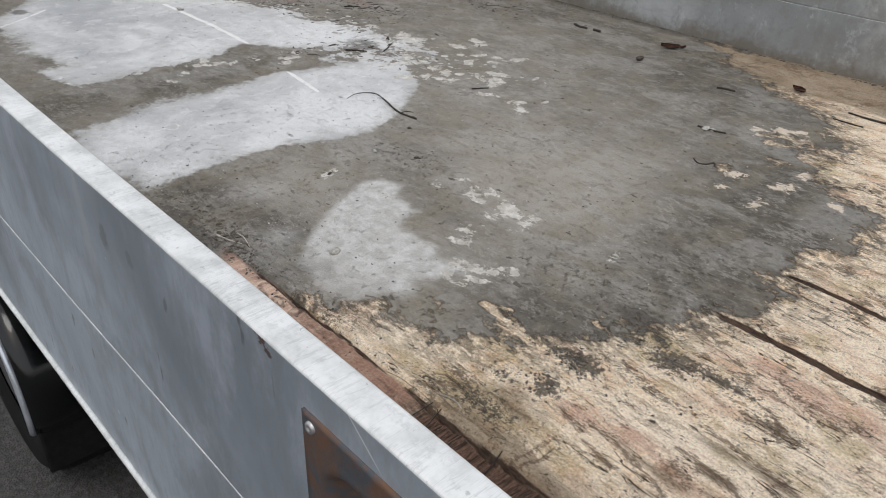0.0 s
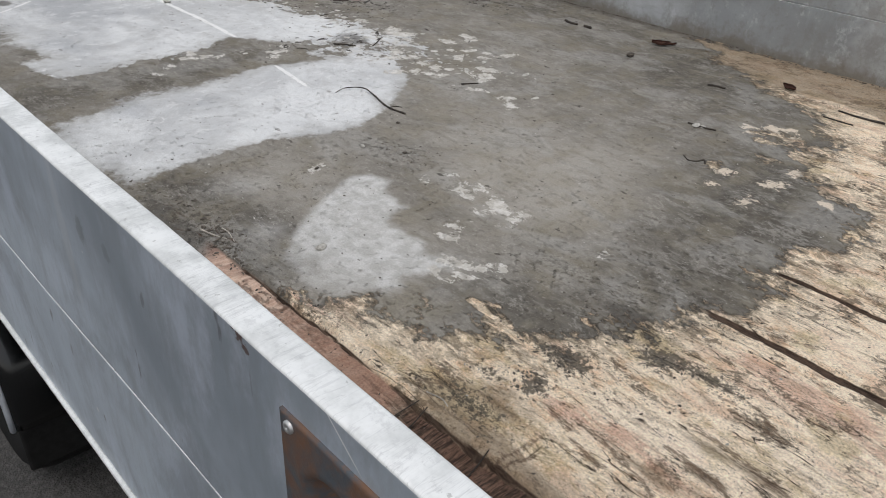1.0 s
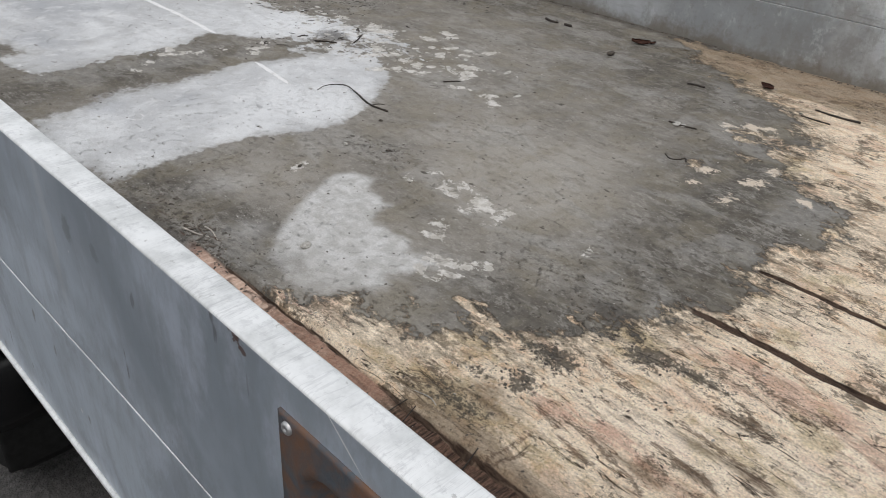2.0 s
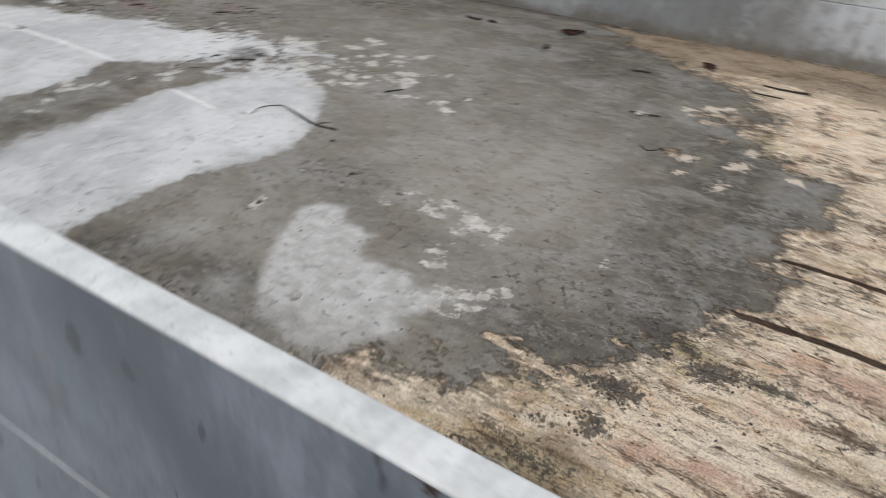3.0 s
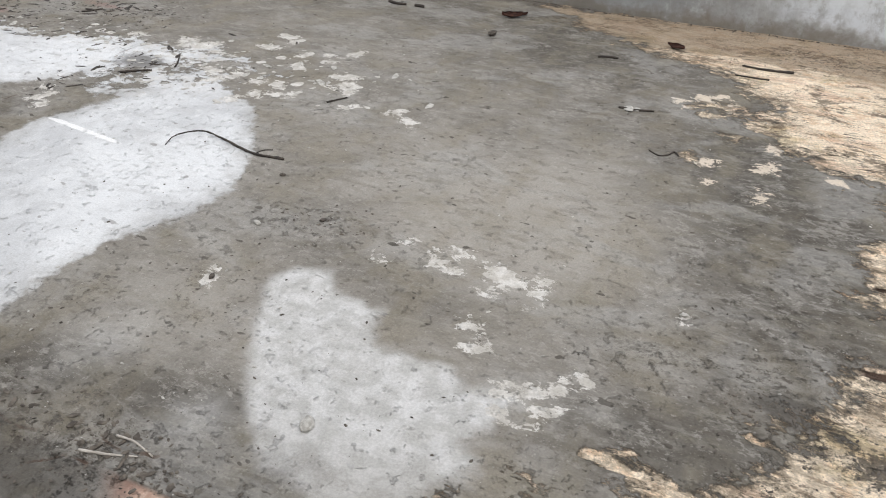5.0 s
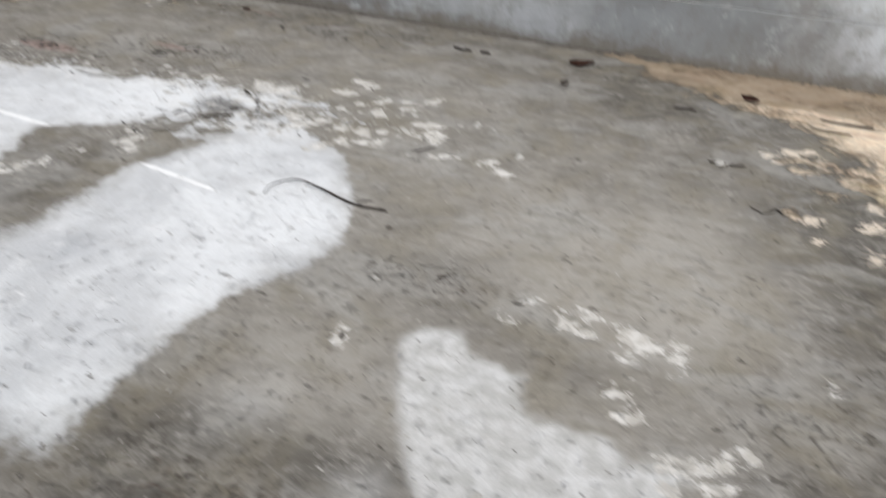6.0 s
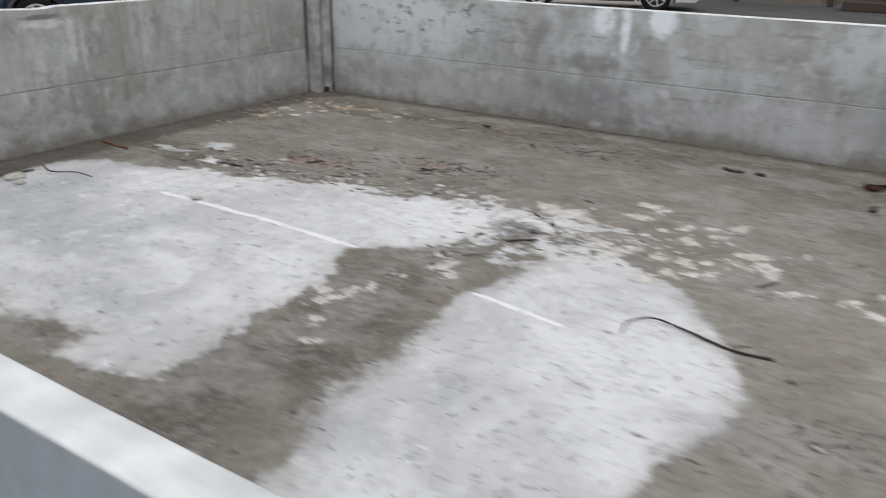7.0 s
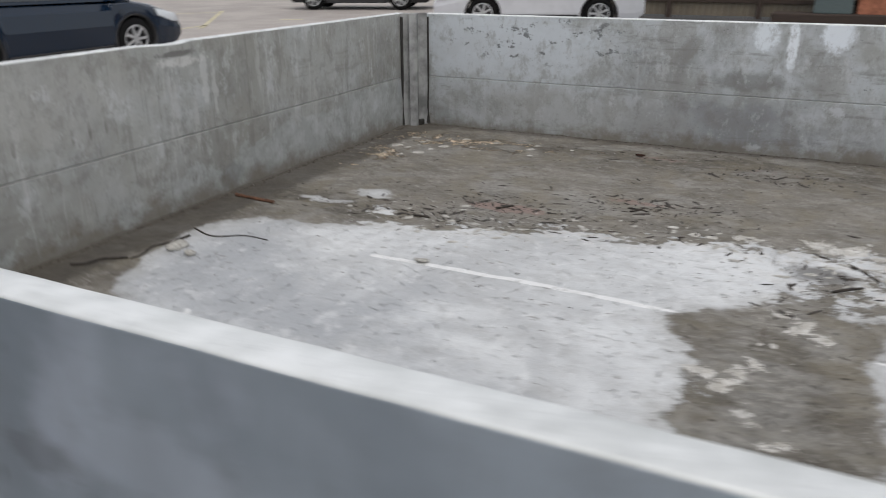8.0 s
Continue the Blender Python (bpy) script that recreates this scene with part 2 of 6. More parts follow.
    k.tree.links.new(k.pos, jig.inputs["Vector"])
    jig.inputs["Scale"].default_value, jig.inputs["Detail"].default_value = 38, 5
    k.tree.links.new(jig.outputs["Color"], warped.inputs[0])
    warped.inputs[1].default_value = (0.035, 0.025, 0)
    k.tree.links.new(k.pos, warped.inputs[2])
    isle = k.cells(23, warped.outputs[0])
    which = k.cells(23, warped.outputs[0], "F1", "Color")
    reach = k.mul(k.attr("isle"), k.ramp(which, 0.30, 0.75, -0.12, 0.42))
    flake_in = k.ramp(k.math("SUBTRACT", reach, isle), -0.02, 0.02)
    flake_in = k.math("MAXIMUM", flake_in, k.ramp(k.add(k.attr("chip"), k.add(k.wave(k.noise(44, 8, 0.74, k.scaled(1, 1.3, 1), 0.5), 0.056), k.wave(k.noise(120, 5, 0.75), 0.014))), -0.0012, 0.0015))
    film = k.mix(k.ramp(k.noise(40, 6, 0.7), 0.42, 0.6), (0.47, 0.445, 0.40), (0.66, 0.64, 0.60))
    film = k.mix(k.mul(k.ramp(k.split(0), -0.74, -0.64), k.ramp(k.split(1), 1.10, 1.30)), film, (0.66, 0.57, 0.46))
    mud = k.mix(k.mul(flake_in, 0.85), mud, film)
    chalk = k.ramp(k.add(k.attr("chalk"), k.wave(mid, 0.35)), 0.45, 0.65)
    mud = k.mix(k.mul(chalk, 0.85), mud, (0.80, 0.80, 0.79))
    red = k.ramp(k.add(k.attr("red"), k.wave(k.noise(34, 8, 0.75, warp=0.3), 0.9)), 0.35, 0.6)
    mud = k.mix(k.mul(red, 0.7), mud, (0.26, 0.18, 0.155))
    # darker, slightly smoother mud where the mask is high
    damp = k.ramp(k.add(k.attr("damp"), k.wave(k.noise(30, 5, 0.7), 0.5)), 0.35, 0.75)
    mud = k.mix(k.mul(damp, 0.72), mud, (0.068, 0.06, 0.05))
    # where the film has worn through to the wood
    rag = k.add(k.wave(k.noise(12, 9, 0.66, k.scaled(1.0, 1.3, 1), 0.25), 0.17), k.wave(k.noise(62, 9, 0.8, k.scaled(1, 1.6, 1)), 0.11))
    bare = k.ramp(k.add(k.attr("wood"), rag), -0.016, 0.014)
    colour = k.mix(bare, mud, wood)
    colour = k.mix(k.attr("torn"), colour, torn)
    colour = k.mix(k.attr("broken"), colour, broken)
    gap = k.attr("gap")
    grit = k.noise(330, 3, 0.7)
    colour = k.mix(1.0, colour, k.ramp(grit, 0.30, 0.70, 0.90, 1.09), "MULTIPLY")
    colour = k.mix(bare, colour, k.mix(1.0, colour, k.ramp(k.noise(260, 4, 0.75), 0.32, 0.64, 0.74, 1.15), "MULTIPLY"))
    colour = k.mix(k.ramp(gap, 0.3, 0.7), colour, k.mix(k.ramp(grain_fine, 0.4, 0.6), (0.05, 0.032, 0.023), (0.12, 0.08, 0.058)))
    crumb = k.mul(k.ramp(k.noise(60, 5, 0.7), 0.60, 0.68), 0.4)
    high = k.mul(k.add(k.mul(fine, 0.25), k.mul(mid, 1.1)), k.mul(k.ramp(drift2, 0.40, 0.62, 0.3, 1.0), k.mul(k.ramp(crust, 0.0, 0.8, 0.6, 1.15), k.math("SUBTRACT", 1.0, k.mul(pale_in, 0.88)))))
    wood_high = k.add(k.add(k.mul(grain, 0.4), k.mul(grain_fine, 0.4)), k.add(k.add(k.mul(fine, 0.3), k.mul(mid, 0.45)), k.add(k.mul(line, -1.2), k.mul(k.ramp(flake, 0.41, 0.43), 0.3))))
    n = k.tree.nodes.new("ShaderNodeMix")
    k.put(bare, n.inputs[0])
    k.put(k.add(k.add(k.add(high, 0.4), crumb), k.add(k.mul(plate, 0.05), k.mul(clod, 0.4))), n.inputs[2])
    k.put(k.mul(wood_high, 1.5), n.inputs[3])
    rough = k.math("SUBTRACT", 0.86, k.mul(damp, 0.25))
    return k.done(colour, rough, 0.0, n.outputs[0], 0.0042, 1.0, 0.3)


def alloy_inside():
    """Dull oxidised aluminium, smeared with dried dirt."""
    k = Nodes("oxidised_aluminium")
    big = k.noise(3.2, 5, 0.6, warp=0.5)
    cloud_n = k.noise(11, 6, 0.65, warp=0.3)
    fine = k.noise(120, 4, 0.6)
    run = k.noise(3, 4, 0.6, k.scaled(9, 9, 1.1), 0.3)
    side = k.noise(4, 5, 0.65, k.scaled(1.2, 1.2, 9))
    c = k.mix(k.ramp(big, 0.38, 0.62), (0.29, 0.297, 0.295), (0.525, 0.555, 0.57))
    c = k.mix(k.mul(k.ramp(cloud_n, 0.45, 0.62), 0.6), c, (0.315, 0.31, 0.29))
    c = k.mix(k.mul(k.ramp(k.noise(26, 8, 0.75), 0.52, 0.66), 0.4), c, (0.55, 0.56, 0.555))
    c = k.mix(k.mul(k.ramp(run, 0.58, 0.68), 0.26), c, (0.62, 0.65, 0.67))
    c = k.mix(k.mul(k.ramp(side, 0.57, 0.66), 0.5), c, (0.22, 0.215, 0.205))
    scuff = k.ramp(k.noise(34, 6, 0.66, k.scaled(1, 1, 2.0)), 0.665, 0.70)
    c = k.mix(k.mul(scuff, 0.75), c, (0.13, 0.135, 0.14))
    c = k.mix(k.mul(k.ramp(fine, 0.58, 0.72), 0.45), c, (0.21, 0.205, 0.19))
    # marks of their own: pale washed runs, lighter bluish ends, scuffs and dark drips
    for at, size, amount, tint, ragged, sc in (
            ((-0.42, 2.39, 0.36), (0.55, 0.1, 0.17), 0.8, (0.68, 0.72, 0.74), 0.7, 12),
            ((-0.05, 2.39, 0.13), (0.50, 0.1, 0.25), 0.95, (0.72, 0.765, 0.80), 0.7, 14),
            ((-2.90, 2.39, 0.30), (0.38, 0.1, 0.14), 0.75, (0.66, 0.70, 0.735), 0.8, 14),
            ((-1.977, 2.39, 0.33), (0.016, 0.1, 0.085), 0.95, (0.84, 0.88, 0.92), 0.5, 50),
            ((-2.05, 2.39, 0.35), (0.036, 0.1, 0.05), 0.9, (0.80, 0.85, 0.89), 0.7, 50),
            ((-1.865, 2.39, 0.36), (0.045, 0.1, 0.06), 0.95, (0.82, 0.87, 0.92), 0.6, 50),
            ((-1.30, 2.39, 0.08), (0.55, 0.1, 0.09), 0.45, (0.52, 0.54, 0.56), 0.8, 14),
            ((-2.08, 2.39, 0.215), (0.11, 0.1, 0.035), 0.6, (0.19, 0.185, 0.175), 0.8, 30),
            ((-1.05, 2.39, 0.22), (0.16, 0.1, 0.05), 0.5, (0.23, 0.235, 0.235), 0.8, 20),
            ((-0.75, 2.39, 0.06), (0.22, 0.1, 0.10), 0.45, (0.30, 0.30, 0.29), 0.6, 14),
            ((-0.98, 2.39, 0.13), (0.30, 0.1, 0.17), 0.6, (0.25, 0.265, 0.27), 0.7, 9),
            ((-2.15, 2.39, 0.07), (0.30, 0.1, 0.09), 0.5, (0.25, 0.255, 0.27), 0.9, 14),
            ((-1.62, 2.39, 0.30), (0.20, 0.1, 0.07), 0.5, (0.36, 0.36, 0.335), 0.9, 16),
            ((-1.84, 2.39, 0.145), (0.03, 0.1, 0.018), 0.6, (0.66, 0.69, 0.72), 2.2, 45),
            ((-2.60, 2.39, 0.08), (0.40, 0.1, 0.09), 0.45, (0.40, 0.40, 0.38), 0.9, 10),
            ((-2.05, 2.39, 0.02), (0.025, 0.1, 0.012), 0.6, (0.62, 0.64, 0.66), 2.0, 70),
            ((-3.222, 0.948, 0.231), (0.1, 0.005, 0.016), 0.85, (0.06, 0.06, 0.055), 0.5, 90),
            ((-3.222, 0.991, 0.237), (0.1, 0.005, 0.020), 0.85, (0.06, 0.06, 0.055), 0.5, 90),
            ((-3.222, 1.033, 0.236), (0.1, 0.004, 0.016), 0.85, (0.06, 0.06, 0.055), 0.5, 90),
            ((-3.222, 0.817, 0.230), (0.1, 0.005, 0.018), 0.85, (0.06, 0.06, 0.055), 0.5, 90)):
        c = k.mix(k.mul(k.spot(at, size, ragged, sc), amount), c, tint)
    on_head = k.ramp(k.split(0), -3.19, -3.21)
    c = k.mix(k.mul(k.mul(on_head, k.ramp(k.noise(5, 7, 0.7, warp=0.4), 0.30, 0.60, 0.35, 0.85)), 0.75), c, (0.355, 0.350, 0.312))
    drip = k.noise(3.2, 6, 0.68, k.scaled(12, 12, 0.9), 0.25)
    c = k.mix(k.mul(k.mul(on_head, k.ramp(drip, 0.55, 0.64)), 0.42), c, (0.56, 0.565, 0.55))
    c = k.mix(k.mul(k.mul(on_head, k.ramp(drip, 0.43, 0.36)), 0.40), c, (0.215, 0.212, 0.19))
    c = k.mix(k.mul(k.mul(on_head, k.ramp(k.noise(30, 8, 0.74, k.scaled(1, 1, 0.8)), 0.52, 0.62)), 0.35), c, (0.20, 0.195, 0.175))
    # washed paler lower part, rising towards the corner
    rise = k.math("MULTIPLY_ADD", k.split(1), 0.105, -0.055)
    washed = k.mul(on_head, k.ramp(k.add(k.math("SUBTRACT", rise, k.split(2)), k.wave(k.noise(9, 8, 0.7, warp=0.4), 0.13)), -0.012, 0.012))
    c = k.mix(k.mul(washed, 0.72), c, k.mix(k.ramp(k.noise(14, 7, 0.7), 0.4, 0.62), (0.40, 0.42, 0.415), (0.53, 0.56, 0.56)))
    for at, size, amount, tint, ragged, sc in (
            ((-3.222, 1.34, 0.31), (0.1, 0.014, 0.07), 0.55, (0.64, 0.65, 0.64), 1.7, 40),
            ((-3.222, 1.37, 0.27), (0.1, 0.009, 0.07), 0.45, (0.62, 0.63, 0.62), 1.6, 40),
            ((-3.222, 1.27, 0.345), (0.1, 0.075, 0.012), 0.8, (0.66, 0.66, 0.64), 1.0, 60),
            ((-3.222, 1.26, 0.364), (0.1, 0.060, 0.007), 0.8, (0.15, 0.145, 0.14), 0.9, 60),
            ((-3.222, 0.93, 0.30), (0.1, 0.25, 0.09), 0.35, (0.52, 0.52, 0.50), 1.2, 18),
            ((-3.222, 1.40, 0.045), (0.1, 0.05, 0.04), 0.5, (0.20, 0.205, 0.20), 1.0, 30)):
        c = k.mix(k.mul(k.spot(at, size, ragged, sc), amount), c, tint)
    c = k.mix(k.mul(k.ramp(k.noise(24, 9, 0.76, k.scaled(1, 1, 0.7)), 0.50, 0.62), 0.42), c, (0.24, 0.235, 0.215))
    c = k.mix(k.mul(k.ramp(k.noise(13, 9, 0.76, k.scaled(1, 1, 0.7)), 0.54, 0.64), 0.45), c, (0.64, 0.665, 0.68))
    rubbed = k.mul(k.spot((-2.74, 2.39, 0.31), (0.36, 0.1, 0.085), 0.4, 10), k.ramp(k.noise(30, 6, 0.68, k.scaled(1, 1, 1.5)), 0.575, 0.62))
    c = k.mix(k.mul(rubbed, 0.8), c, (0.12, 0.125, 0.13))
    # splashed dirt along the foot
    foot = k.ramp(k.add(k.split(2), k.wave(k.noise(9, 7, 0.7), 0.10)), 0.055, 0.0)
    c = k.mix(k.mul(foot, 0.7), c, (0.19, 0.16, 0.12))
    rough = k.math("MULTIPLY_ADD", cloud_n, 0.3, 0.38)
    return k.done(c, rough, 0.35, k.add(k.mul(cloud_n, 0.6), k.mul(fine, 0.25)), 0.0009, 0.7)


def alloy_outside():
    """Cleaner mill-finish aluminium of the outer faces."""
    k = Nodes("mill_aluminium")
    big = k.noise(2.6, 4, 0.55, warp=0.4)
    mid = k.noise(14, 5, 0.6)
    run = k.noise(4, 5, 0.6, k.scaled(7, 7, 1.2), 0.3)
    fine = k.noise(150, 4, 0.6)
    # pale blue clouds paint a blurred sky reflection into the alloy's colour
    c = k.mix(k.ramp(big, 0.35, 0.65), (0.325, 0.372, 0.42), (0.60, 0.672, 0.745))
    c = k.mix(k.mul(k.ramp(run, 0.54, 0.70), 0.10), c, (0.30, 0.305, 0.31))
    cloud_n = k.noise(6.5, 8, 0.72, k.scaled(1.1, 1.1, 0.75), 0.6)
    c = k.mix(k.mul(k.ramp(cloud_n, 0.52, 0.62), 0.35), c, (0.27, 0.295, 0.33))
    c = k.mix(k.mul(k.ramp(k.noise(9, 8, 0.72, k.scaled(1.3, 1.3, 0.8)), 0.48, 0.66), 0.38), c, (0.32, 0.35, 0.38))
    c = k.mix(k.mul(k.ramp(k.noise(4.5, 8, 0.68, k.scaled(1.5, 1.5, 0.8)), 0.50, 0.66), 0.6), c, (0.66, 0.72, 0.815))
    c = k.mix(k.mul(k.ramp(k.noise(60, 7, 0.75, k.scaled(1.6, 1.6, 0.5)), 0.48, 0.62), 0.16), c, (0.26, 0.27, 0.285))
    mark = k.ramp(k.noise(16, 3, 0.5, k.scaled(2.4, 2.4, 0.7)), 0.70, 0.74)
    c = k.mix(k.mul(mark, 0.7), c, (0.13, 0.13, 0.14))
    chip = k.ramp(k.noise(46, 3, 0.5), 0.76, 0.79)
    c = k.mix(chip, c, (0.72, 0.73, 0.75))
    for at, size, amount, tint, ragged, sc, turn in (
            ((-0.292, 0.159, 0.3745), (0.0075, 0.02, 0.0040), 0.9, (0.10, 0.045, 0.028), 2.2, 170, 0.3),
            ((-0.284, 0.159, 0.3685), (0.0045, 0.02, 0.0035), 0.85, (0.10, 0.045, 0.028), 1.7, 150, 0.0),
            ((-0.301, 0.159, 0.3790), (0.0022, 0.02, 0.0018), 0.8, (0.10, 0.05, 0.03), 0.9, 160, 0.0),
            ((-0.282, 0.159, 0.3400), (0.0012, 0.02, 0.014), 0.35, (0.16, 0.16, 0.17), 0.6, 90, 0.0),
            ((-0.65, 0.159, 0.30), (0.012, 0.02, 0.10), 0.35, (0.62, 0.64, 0.66), 0.7, 30, 0.0),
            ((-0.792, 0.159, 0.113), (0.004, 0.02, 0.012), 0.6, (0.15, 0.15, 0.16), 0.8, 90, 0.2),
            ((-0.466, 0.159, 0.312), (0.004, 0.02, 0.010), 0.6, (0.15, 0.15, 0.16), 0.8, 90, 0.2),
            ((-0.739, 0.159, 0.090), (0.004, 0.02, 0.010), 0.5, (0.15, 0.15, 0.16), 0.8, 90, 0.2),
            ((-0.692, 0.159, 0.024), (0.004, 0.02, 0.004), 0.9, (0.75, 0.77, 0.80), 0.9, 90, 0.0),
            ((-0.595, 0.159, 0.322), (0.010, 0.02, 0.016), 0.5, (0.17, 0.175, 0.19), 1.2, 60, 0.2),
            ((-0.535, 0.159, 0.324), (0.009, 0.02, 0.010), 0.4, (0.17, 0.175, 0.19), 1.2, 60, 0.2),
            ((-2.29, 0.159, 0.268), (0.035, 0.02, 0.020), 0.5, (0.20, 0.205, 0.22), 1.3, 40, 0.2),
            ((-2.19, 0.159, 0.29), (0.08, 0.02, 0.03), 0.45, (0.66, 0.72, 0.81), 1.0, 20, 0.0)):
        c = k.mix(k.mul(k.spot(at, size, ragged, sc, turn), amount), c, tint)
    c = k.mix(k.spot((-0.175, 0.159, 0.3665), (0.0265, 0.02, 0.0010), 0.2, 60, 0.665), c, (0.80, 0.81, 0.82))
    rough = k.math("MULTIPLY_ADD", run, 0.28, 0.26)
    return k.done(c, rough, 0.5, k.add(k.mul(mid, 0.5), k.mul(fine, 0.15)), 0.0006, 0.6)


def alloy_lit_edge():
    """Scratched upper edges, with the sky's brightness on them put into the colour."""
    k = Nodes("sky_lit_scratched_aluminium")
    mid = k.noise(22, 5, 0.65)
    scr = k.noise(7, 4, 0.6, k.scaled(34, 3, 3, 0.5))
    scr2 = k.noise(7, 4, 0.6, k.scaled(26, 4, 3, -0.4))
    # paler than the side faces: light from above is painted in
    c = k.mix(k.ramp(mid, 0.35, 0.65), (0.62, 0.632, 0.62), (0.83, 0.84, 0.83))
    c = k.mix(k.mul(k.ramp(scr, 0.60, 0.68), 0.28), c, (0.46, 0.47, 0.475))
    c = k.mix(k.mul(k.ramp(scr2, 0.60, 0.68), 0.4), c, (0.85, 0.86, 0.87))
    c = k.mix(k.mul(k.ramp(k.noise(110, 4, 0.7), 0.64, 0.70), 0.5), c, (0.30, 0.295, 0.28))
    for turn, sx, lo in ((0.35, 70, 0.006), (-0.55, 55, 0.005), (0.05, 40, 0.005)):
        cut = k.math("ABSOLUTE", k.math("SUBTRACT", k.noise(3, 3, 0.5, k.scaled(sx, 3.5, 3, turn), 0.3), 0.5))
        cut = k.mul(k.ramp(cut, lo * 3, lo), k.ramp(k.noise(9, 3, 0.5, k.scaled(1, 1, 1, turn)), 0.48, 0.56))
        c = k.mix(k.mul(cut, 0.25), c, (0.40, 0.405, 0.41))
    c = k.mix(k.mul(k.ramp(k.noise(75, 7, 0.75), 0.54, 0.62), 0.3), c, (0.45, 0.455, 0.46))
    rough = k.math("MULTIPLY_ADD", scr, 0.25, 0.38)
    return k.done(c, rough, 0.4, k.add(k.mul(scr, 0.5), k.mul(mid, 0.6)), 0.0008, 0.8)


def rust_plate():
    k = Nodes("rusted_steel")
    n = k.noise(26, 6, 0.65, warp=0.4)
    m = k.noise(120, 4, 0.6)
    c = k.mix(k.ramp(n, 0.36, 0.62), (0.07, 0.085, 0.10), (0.16, 0.085, 0.05))
    c = k.mix(k.mul(k.ramp(k.noise(60, 4, 0.6), 0.58, 0.7), 0.6), c, (0.21, 0.10, 0.05))
    return k.done(c, k.math("MULTIPLY_ADD", n, 0.3, 0.42), 0.25, k.add(n, m), 0.0008)


def tarmac():
    k = Nodes("asphalt")
    stones = k.cells(170)
    n = k.noise(1.2, 6, 0.6)
    f = k.noise(60, 5, 0.7)
    c = k.mix(k.ramp(f, 0.35, 0.7), (0.032, 0.031, 0.03), (0.085, 0.082, 0.078))
    c = k.mix(k.mul(k.ramp(n, 0.4, 0.7), 0.5), c, (0.11, 0.10, 0.095))
    c = k.mix(k.mul(k.ramp(stones, 0.35, 0.1), 0.35), c, (0.14, 0.135, 0.13))
    return k.done(c, 0.85, 0.0, k.add(k.mul(stones, 0.6), f), 0.004, 0.9)


def faded_tarmac():
    k = Nodes("faded_asphalt")
    n = k.noise(0.7, 6, 0.6)
    f = k.noise(30, 5, 0.7)
    c = k.mix(k.ramp(n, 0.35, 0.65), (0.33, 0.295, 0.27), (0.42, 0.38, 0.345))
    c = k.mix(k.mul(k.ramp(f, 0.5, 0.7), 0.4), c, (0.16, 0.145, 0.13))
    return k.done(c, 0.85, 0.0, f, 0.003)


def car_paint(name, color):
    k = Nodes(name)
    n = k.noise(3, 4, 0.6)
    c = k.mix(k.mul(k.ramp(n, 0.4, 0.7), 0.3), color, tuple(0.7 * v + 0.006 for v in color))
    return k.done(c, 0.09, 0.0, spec=0.5)


def fence_wood():
    k = Nodes("dark_fence_timber")
    g = k.noise(5, 5, 0.6, k.scaled(9, 9, 0.6))
    c = k.mix(k.ramp(g, 0.3, 0.7), (0.11, 0.09, 0.065), (0.23, 0.195, 0.145))
    c = k.mix(k.mul(k.rand(), 0.35), c, (0.10, 0.085, 0.065))
    return k.done(c, 0.85, 0.0, g, 0.004)


def bark(name, dark, light):
    k = Nodes(name)
    n = k.noise(90, 5, 0.65, k.scaled(1, 1, 3))
    return k.done(k.mix(k.ramp(n, 0.35, 0.65), dark, light), 0.85, 0.0, n, 0.001)


M_DECK = deck_material()
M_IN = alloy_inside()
M_OUT = alloy_outside()
M_LIT_EDGE = alloy_lit_edge()
M_RUST = rust_plate()
M_TAR = tarmac()
M_FADED = faded_tarmac()
M_STEEL = plain("galvanised_steel", (0.27, 0.272, 0.268), 0.55, 0.3, 0.45, 14)
M_FRAME = plain("black_chassis_paint", (0.03, 0.03, 0.032), 0.55, 0.0, 0.3, 12)
M_GUARD = plain("black_plastic", (0.004, 0.0045, 0.005), 0.14, 0.0, 0.2, 20, 0.0001, 0.5)
M_RUBBER = plain("tyre_rubber", (0.009, 0.009, 0.009), 0.85, 0.0, 0.3, 60, 0.001, 0.15)
M_RIM = plain("silver_alloy_rim", (0.55, 0.56, 0.57), 0.35, 0.6, 0.1, 20)
# pale metal that stands for sky glint on the mudguard's rim
M_GLINT = plain("painted_sky_glint", (0.55, 0.59, 0.64), 0.3, 0.6, 0.15, 20)
M_SCREW = plain("zinc_screw", (0.55, 0.55, 0.55), 0.4, 0.7, 0.2, 60)
M_DARK = plain("matt_dark", (0.03, 0.028, 0.025), 0.8)
M_NAVY = car_paint("navy_car_paint", (0.006, 0.016, 0.034))
M_WHITE = car_paint("silver_white_car_paint", (0.62, 0.63, 0.66))
M_BLACKCAR = car_paint("black_car_paint", (0.012, 0.012, 0.013))
M_GLASS = plain("dark_car_glass", (0.02, 0.026, 0.03), 0.12, 0.0, 0.1, 5, 0.0, 0.8)
M_LAMP = plain("clear_headlight", (0.75, 0.78, 0.8), 0.15, 0.3, 0.05, 10, 0.0, 0.8)
M_REDLAMP = plain("red_rear_light", (0.35, 0.02, 0.02), 0.2, 0.0, 0.1, 10, 0.0, 0.8)
M_TRIM = plain("black_car_trim", (0.02, 0.02, 0.021), 0.5)
M_FENCE = fence_wood()
M_POST = plain("brown_fence_post", (0.05, 0.034, 0.026), 0.8)
M_PAINT = plain("worn_cream_road_paint", (0.50, 0.45, 0.30), 0.8, 0.0, 0.3, 12)
M_TEAL = plain("teal_grey_paint", (0.10, 0.13, 0.13), 0.6)
M_BRICK = plain("orange_brick", (0.36, 0.14, 0.08), 0.85, 0.0, 0.3, 12)
M_PALE = plain("white_plastic", (0.62, 0.62, 0.64), 0.5)
